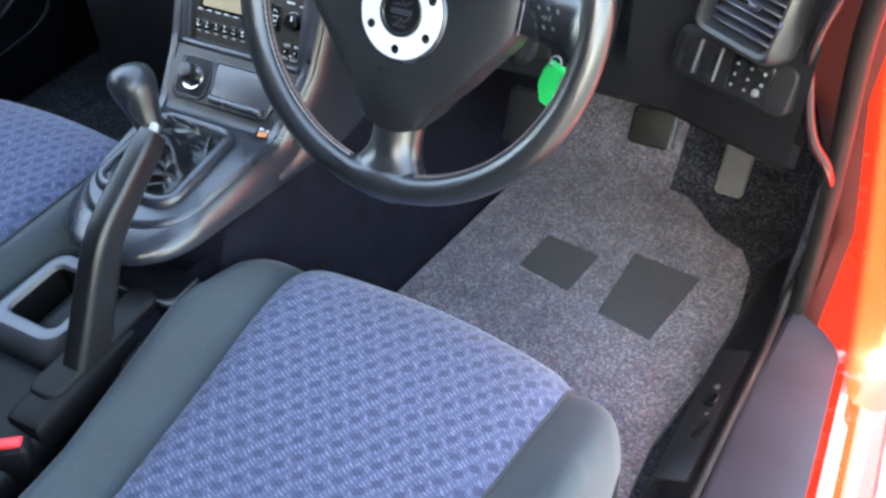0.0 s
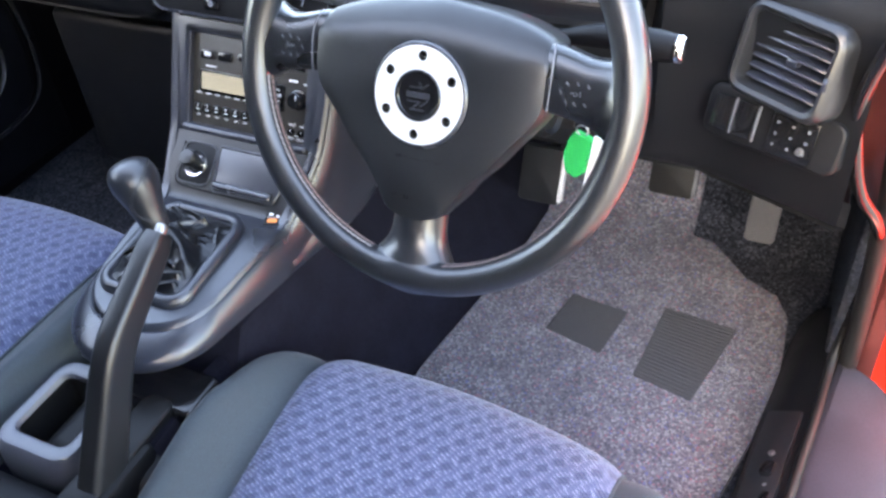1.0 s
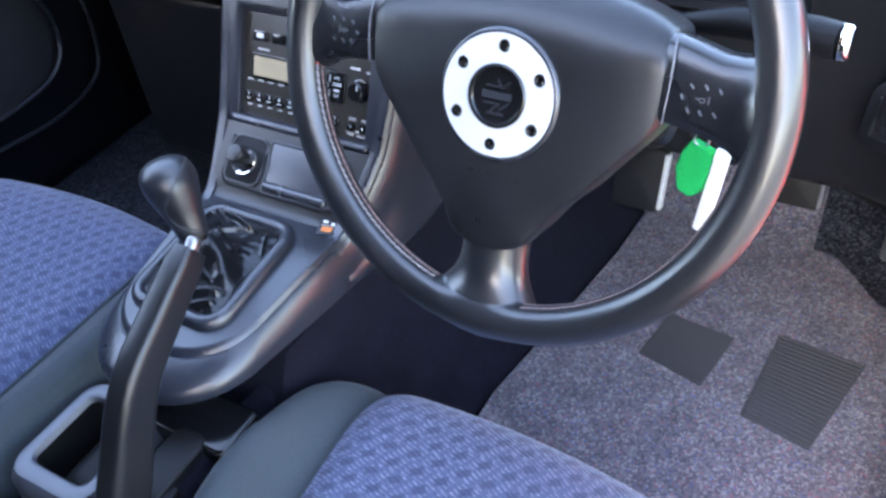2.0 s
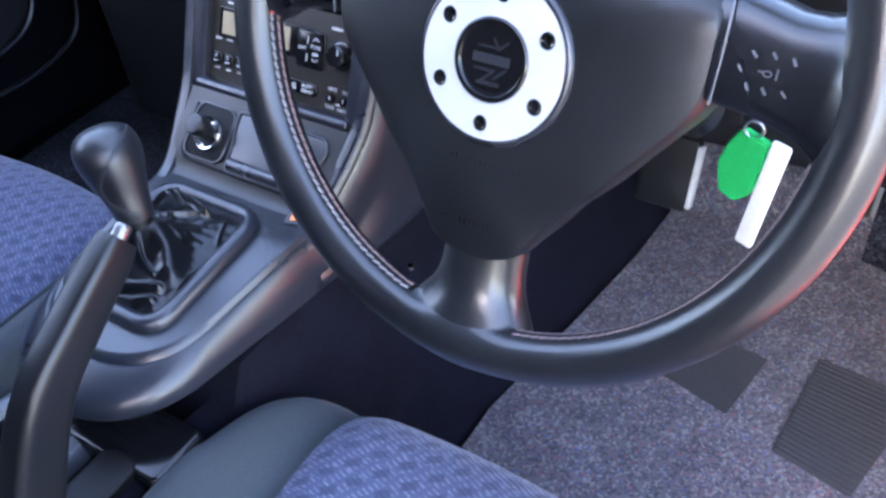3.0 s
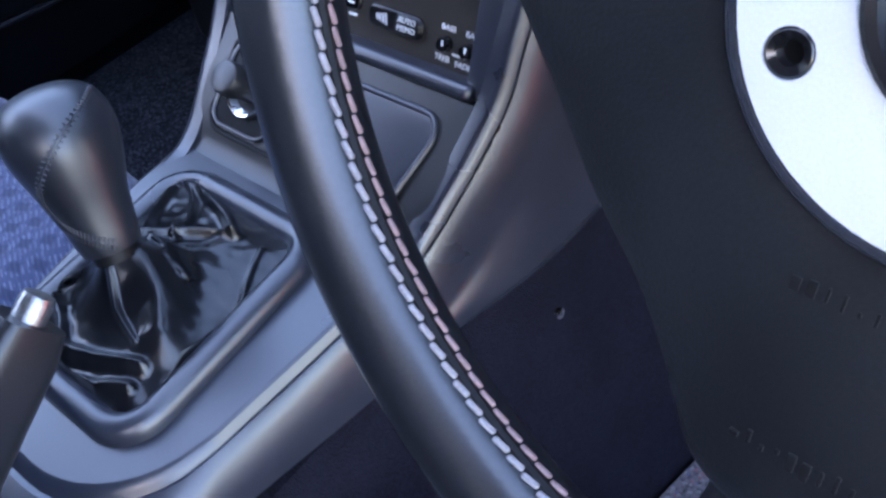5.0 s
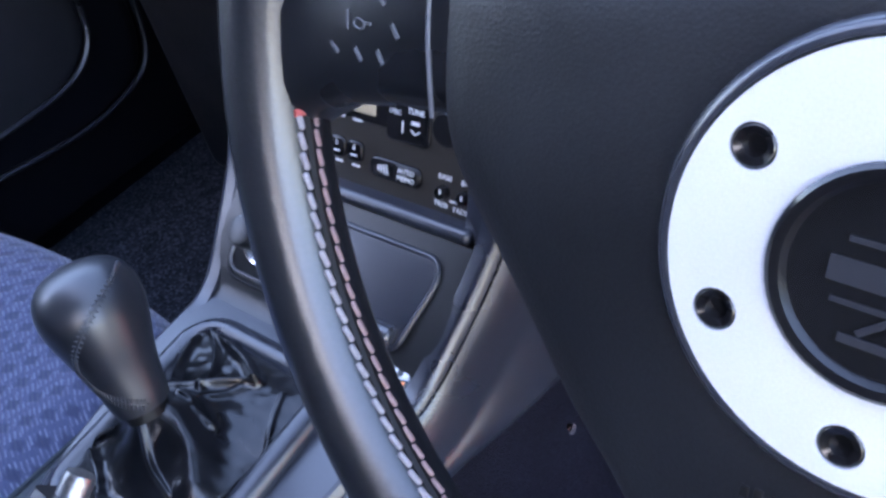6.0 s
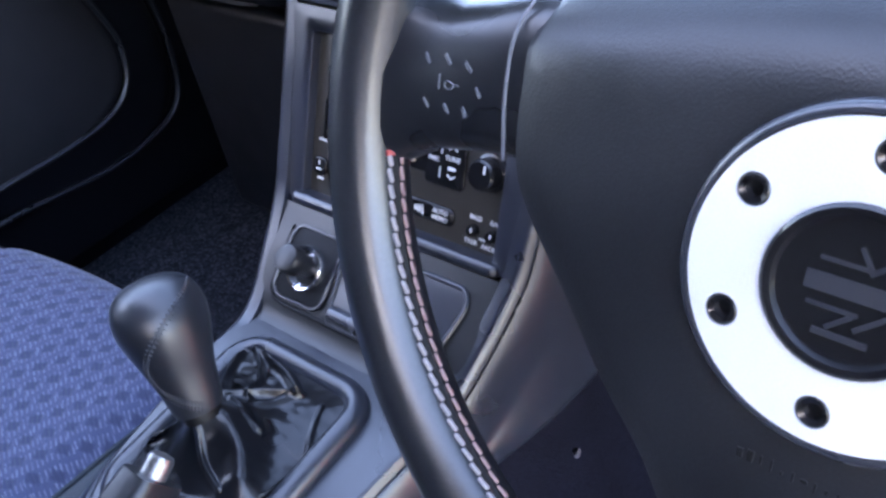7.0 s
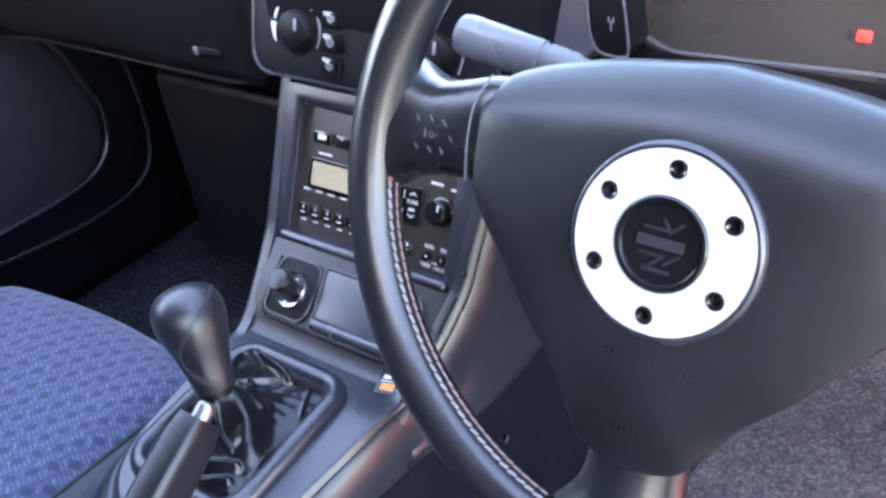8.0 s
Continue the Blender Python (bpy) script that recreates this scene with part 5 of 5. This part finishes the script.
def pedal(name, label, x, y, z, w, h, tilt, rubber, strip=None):
    p = thing(name, label, "pedal", pose(x, y, z), group="pedals in the driver's footwell")
    m = pose(0, 0, 0, tilt, 0, 0)
    bm = bmesh.new()
    slab(bm, rounded(w, h, 0.008, 4), -0.007, 0.007, 0.003, m)
    part("pad", bm, rubber, p)
    if strip:
        bm = bmesh.new()
        add_box(bm, (w / 2, 0, 0.002), (0.006, h * 0.86, 0.014), 0.001, m, 1)
        part("edge_strip", bm, strip, p, "pale metal edge strip")
    bm = bmesh.new()
    tube(bm, smooth_path([(0, 0.008, 0.0), (0, 0.10, 0.03), (0, 0.20, 0.10), (0, 0.30, 0.26)], 10), 0.007, 8)
    part("arm", bm, BLACK, p)
    return p


pedal("clutch_pedal", "black rubber clutch pedal on a steel arm", -0.056, 0.484, 0.400, 0.068, 0.090, 68, TRIMSAT, ALU)
pedal("brake_pedal", "black rubber brake pedal on a steel arm", 0.136, 0.548, 0.398, 0.070, 0.062, 66, BLACK, STALK)
pedal("accelerator_pedal", "long grey rubber accelerator pedal", 0.279, 0.520, 0.380, 0.044, 0.084, 66, PAD)


def trim_screw(x, y, z):
    s = thing("trim_screw", "small bright screw in the tunnel lining", "screw", pose(x, y, z, 0, 75, 0))
    bm = bmesh.new()
    lathe(bm, [(0, 0), (0.0045, 0), (0.004, 0.002), (0, 0.003)], None, 14)
    part("head", bm, CHROME, s)


trim_screw(-0.205, 0.154, 0.456)


# ---- seats ----
def car_seat(x0, y0, z0, label, turn=0.0):
    """A seat cushion: cloth middle, velour bolsters at both sides."""
    s = thing("car_seat", label, "seat", pose(x0, y0 - 0.25, FLOOR_Z), group="front seats")
    inv = s.matrix_world.inverted()
    s.matrix_world = s.matrix_world @ pose(0, 0, 0, 0, 0, turn)
    prof = smooth_path([(-0.030, 0.300), (-0.008, 0.335), (0.006, 0.375), (0.008, 0.408), (-0.006, 0.434), (-0.035, 0.447), (-0.08, 0.4505), (-0.16, 0.446), (-0.28, 0.436), (-0.42, 0.428), (-0.50, 0.430)], 44)
    dist = [0.0]
    for a, b in zip(prof, prof[1:]):
        dist.append(dist[-1] + math.hypot(b[0] - a[0], b[1] - a[1]))
    def ramp(y, table):
        ys, vs = zip(*table)
        return float(np.interp(-y, ys, vs))
    inner = [(-0.02, 0.186), (0.04, 0.187), (0.15, 0.178), (0.37, 0.155), (0.52, 0.142)]
    outer = [(-0.02, 0.256), (0.03, 0.268), (0.19, 0.270), (0.37, 0.232), (0.52, 0.222)]

    def bowed(t, y, z):
        return -0.027 * t * t * max(0, (z - 0.30) / 0.15) * (1 if y > -0.06 else max(0.15, 1 - (-0.06 - y) * 6))
    bm = bmesh.new()
    uv = bm.loops.layers.uv.new("uv")
    cols = 30
    grid = []
    for (y, z), d in zip(prof, dist):
        row = []
        hw = ramp(y, inner)
        for i in range(cols + 1):
            t = i / cols * 2 - 1
            x = t * hw
            v = bm.verts.new(inv @ Vector((x0 + x, y0 + y + bowed(t, y, z), z0 + z + 0.006 * abs(t) ** 3 - 0.016 * max(0.0, (abs(t) - 0.80) / 0.20) ** 2)))
            row.append((v, x, d))
        grid.append(row)
    for a, b in zip(grid, grid[1:]):
        for i in range(cols):
            q = (a[i], a[i + 1], b[i + 1], b[i])
            f = bm.faces.new([k[0] for k in q])
            for lp, k in zip(f.loops, q):
                lp[uv].uv = (k[1], k[2])
    part("cushion", bm, CLOTH, s, "blue patterned woven cloth cushion")
    for side in (1, -1):
        bm = bmesh.new()
        rings = []
        for (y, z) in prof:
            h = max(0.0, min(1.0, (z - 0.30) / 0.14))
            lift = 0.028 * min(1.0, max(0.0, (-y + 0.0) / 0.14))
            wi, wo = ramp(y, inner) - 0.004, ramp(y, outer)
            front = bowed(1.0, y, z)
            ring = []
            for f, dz in smooth_path([(0.0, -0.013), (0.12, -0.011 + lift * 0.2), (0.40, -0.003 + lift * 0.6), (0.68, 0.000 + lift), (0.88, -0.014 + lift * 0.9), (1.0, -0.06 * h + lift * 0.5), (0.99, -0.12 * h), (0.85, -0.17 * h)], 18):
                x = wi + (wo - wi) * f
                yy = y + front - 0.030 * f * f * (1 if y > -0.1 else 0.3)
                ring.append(inv @ Vector((x0 + side * x, y0 + yy, z0 + z + dz)))
            rings.append(ring)
        loft(bm, rings, closed=False)
        part("bolster", bm, BOLSTER, s, "plain grey-green velour side bolster")
    # piping between cloth and bolster
    for side in (1, -1):
        bm = bmesh.new()
        tube(bm, [inv @ Vector((x0 + side * (ramp(y, inner) - 0.002), y0 + y + bowed(1.0, y, z), z0 + z - 0.0095)) for y, z in prof[4:]], 0.0022, 6)
        part("piping", bm, BOLSTER, s)
    bm = bmesh.new()
    add_box(bm, (x0, y0 - 0.27, FLOOR_Z + 0.045), (0.42, 0.44, 0.09), 0.02, inv)
    part("seat_base", bm, BLACK, s)
    return s


car_seat(0.019, -0.006, 0.021, "driver's seat cushion in blue patterned cloth with grey-green bolsters", -4.5)
car_seat(-0.683, 0.086, 0.037, "passenger seat cushion in blue patterned cloth")


# ---- door opening on the driver's side ----
def sill():
    s = thing("door_sill", "grey plastic scuff plate on a red painted sill", "door sill", pose(0.45, 0, 0.25))
    inv = s.matrix_world.inverted()
    ys = np.linspace(-0.9, 0.42, 34)
    bm = bmesh.new()
    loft(bm, [[(x + (0.095 * (y - 0.20) - 0.004), y, z) for x, z in ((0.335, 0.20), (0.345, 0.262), (0.352, 0.290), (0.368, 0.315), (0.398, 0.330), (0.440, 0.330), (0.440, 0.25))] for y in ys], closed=False, m=inv)
    part("inner_trim", bm, DASH, s)
    bm = bmesh.new()
    edge = [float(np.interp(y, (-0.9, -0.03, 0.19, 0.32), (0.306, 0.388, 0.405, 0.420))) for y in ys]
    loft(bm, [[(x, y, z) for x, z in ((e - 0.004, 0.318), (e - 0.002, 0.334), (e + 0.005, 0.339), (0.460, 0.337), (0.484, 0.332), (0.491, 0.327), (0.492, 0.31))] for y, e in zip(ys, edge)], closed=False, m=inv)
    part("scuff_plate", bm, SILLPLATE, s, "worn grey scuff plate")
    bm = bmesh.new()
    loft(bm, [[(x, y, z) for x, z in ((0.40, 0.318), (0.49, 0.318), (0.502, 0.322), (0.510, 0.318), (0.514, 0.306), (0.522, 0.302), (0.530, 0.304), (0.540, 0.292), (0.552, 0.288), (0.566, 0.284), (0.575, 0.262), (0.580, 0.20), (0.57, 0.12), (0.40, 0.12))] for y in ys], closed=False, m=inv)
    part("painted_sill", bm, RED, s, "glossy red painted sill")
    # release levers on the inner trim
    bm = bmesh.new()
    add_box(bm, (0, 0, 0), (0.046, 0.235, 0.012), 0.004, inv @ Matrix.Translation((0.357, 0.095, 0.314)) @ pose(0, 0, 0, 0, 0, -5) @ pose(0, 0, 0, 0, -28, 0))
    part("lever_plate", bm, TRIMSAT, s, "dark plastic plate with the release levers")
    for y, size in ((0.062, (0.011, 0.036, 0.008)), (0.112, (0.014, 0.022, 0.012))):
        bm = bmesh.new()
        add_box(bm, (0, 0, 0), size, 0.003, inv @ Matrix.Translation((0.360, y, 0.3215)) @ pose(0, 0, 0, 0, 0, -14) @ pose(0, 0, 0, 0, -28, 0))
        part("release_lever", bm, GLOSS, s, "small black release lever")
        bm = bmesh.new()
        lathe(bm, [(0, 0), (0.0045, 0), (0.004, 0.003), (0, 0.004)], inv @ Matrix.Translation((0.361, y + 0.026, 0.3195)) @ pose(0, 0, 0, 0, -28, 0), 14)
        part("screw_head", bm, STEEL, s)
    return s


sill()


def weatherstrip():
    w = thing("weatherstrip", "glossy black rubber seal round the door opening", "door seal", pose(0.41, 0, 0.34))
    inv = w.matrix_world.inverted()
    pts = smooth_path([(0.300, -0.9, 0.338), (0.380, -0.01, 0.338), (0.398, 0.18, 0.342), (0.405, 0.275, 0.356), (0.413, 0.300, 0.42), (0.417, 0.268, 0.545), (0.402, 0.222, 0.625), (0.377, 0.190, 0.680), (0.361, 0.165, 0.745), (0.354, 0.145, 0.810), (0.366, 0.120, 0.880), (0.384, 0.085, 0.95)], 70)
    bm = bmesh.new()
    tube(bm, [inv @ Vector(p) for p in pts[:27]], 0.0062, 10)
    part("sill_bead", bm, BLACK, w)
    bm = bmesh.new()
    tube(bm, [inv @ Vector(p) for p in pts[26:]], 0.0068, 10)
    part("post_bead", bm, GLOSS, w)
    bm = bmesh.new()
    tube(bm, [inv @ Vector(p) for p in smooth_path([(0.424, 0.282, 0.36), (0.422, 0.275, 0.43), (0.416, 0.262, 0.53), (0.410, 0.238, 0.62), (0.401, 0.208, 0.72), (0.394, 0.175, 0.82), (0.396, 0.135, 0.92)], 34)], 0.0115, 10)
    part("outer_bead", bm, BLACK, w)
    return w


weatherstrip()


def a_pillar():
    """The red front post of the door opening, with a rounded foot on the sill."""
    a = thing("door_post", "glossy red painted front post of the door opening", "car body", pose(0.5, 0.32, 0.33))
    inv = a.matrix_world.inverted()
    bm = bmesh.new()
    rings = []
    for z in (0.316, 0.322, 0.332, 0.345, 0.365, 0.39, 0.43, 0.50, 0.60, 0.70, 0.82, 0.95):
        foot = 0.075 * math.exp(-(z - 0.316) / 0.022)
        lean = 0.20 * max(0, z - 0.52) ** 1.0
        row = []
        for x, dy in ((0.424, 0.06), (0.428, 0.014), (0.438, 0.0), (0.455, -0.004), (0.475, -0.010), (0.495, -0.020), (0.520, -0.030), (0.540, -0.034), (0.556, -0.026), (0.566, 0.0), (0.570, 0.06)):
            k = max(0.0, (x - 0.43)) / 0.09
            inward = 0.075 * min(1.0, max(0.0, (z - 0.50) / 0.20)) * max(0.0, 1 - (x - 0.424) / 0.06)
            row.append((x - inward, 0.296 + dy - foot * min(1.0, k) - lean, z))
        rings.append(row)
    loft(bm, [row[3:] for row in rings], closed=False, m=inv)
    part("panel", bm, RED, a)
    # inner strip of the post, with its shade painted as a darker red
    bm = bmesh.new()
    loft(bm, [row[:4] for row in rings], closed=False, m=inv)
    part("inner_trim", bm, SHADE_RED, a, "inner part of the post, dark red put in for shade and reflection")
    return a


a_pillar()


# ---- passenger side ----
def passenger_door():
    d = thing("door_1", "dark passenger door lining with a moulded pocket", "door", pose(-1.09, 0.0, 0.5), kind="structure")
    inv = d.matrix_world.inverted()
    bm = bmesh.new()
    add_box(bm, (-1.085, -0.15, 0.58), (0.03, 1.25, 0.62), 0.01, inv)
    part("lining", bm, TRIM, d)

    def panel(ctrl, x0, x1, name, mat):
        bm = bmesh.new()
        pts = smooth_path(ctrl, 60)
        n = len(pts)
        rings = []
        cy, cz = -0.2, 0.62
        for dx, sh in ((0.0, 0.0), (0.6, 0.004), (0.9, 0.010), (1.0, 0.020)):
            rings.append([(x0 + (x1 - x0) * dx, y + (cy - y) * sh / 0.5, z + (cz - z) * sh / 0.5) for y, z in pts])
        loft(bm, rings, closed=True, m=inv, cap_end=True)
        part(name, bm, mat, d)
        bm = bmesh.new()
        tube(bm, [inv @ Vector((x0 + (x1 - x0) * 0.9, y, z)) for y, z in pts], 0.004, 6)
        part(name + "_edge", bm, PLASTIC, d)
    panel([(-0.75, 0.41), (-0.2, 0.402), (0.0, 0.397), (0.135, 0.392), (0.276, 0.376), (0.36, 0.383), (0.412, 0.405), (0.434, 0.455), (0.437, 0.535), (0.420, 0.62), (0.37, 0.71), (0.2, 0.82), (-0.75, 0.86)], -1.075, -1.045, "lower_moulding", TRIM)
    panel([(-0.75, 0.475), (-0.2, 0.458), (0.06, 0.445), (0.147, 0.443), (0.24, 0.442), (0.31, 0.452), (0.348, 0.482), (0.360, 0.530), (0.352, 0.572), (0.324, 0.646), (0.262, 0.73), (0.13, 0.80), (-0.75, 0.84)], -1.045, -1.030, "insert", CLOTHDARK)
    return d


CLOTHDARK = material("dark_blue_door_cloth", (0.0062, 0.0070, 0.0110), 0.88, grain=0.2, scale=700, blotch=0.1)
passenger_door()


def glovebox():
    g = thing("glovebox", "dark closed glovebox lid with a small latch", "glovebox", pose(-0.75, 0.25, 0.72))
    inv = g.matrix_world.inverted()
    bm = bmesh.new()
    add_box(bm, (-0.77, 0.300, 0.785), (0.52, 0.13, 0.15), 0.02, inv, 3)
    part("lid", bm, DASH, g)
    bm = bmesh.new()
    add_box(bm, (-0.583, 0.234, 0.745), (0.040, 0.008, 0.011), 0.003, inv)
    latch = part("latch", bm, GLOSS, g)
    bm = bmesh.new()
    add_box(bm, (-0.599, 0.2295, 0.7455), (0.006, 0.003, 0.009), 0.001, inv)
    part("release_button", bm, STEEL, latch)
    bm = bmesh.new()
    add_box(bm, (-0.655, 0.345, 0.50), (0.36, 0.03, 0.29), 0.012, inv, 3)
    part("kick_panel", bm, TRIM, g)
    return g


glovebox()
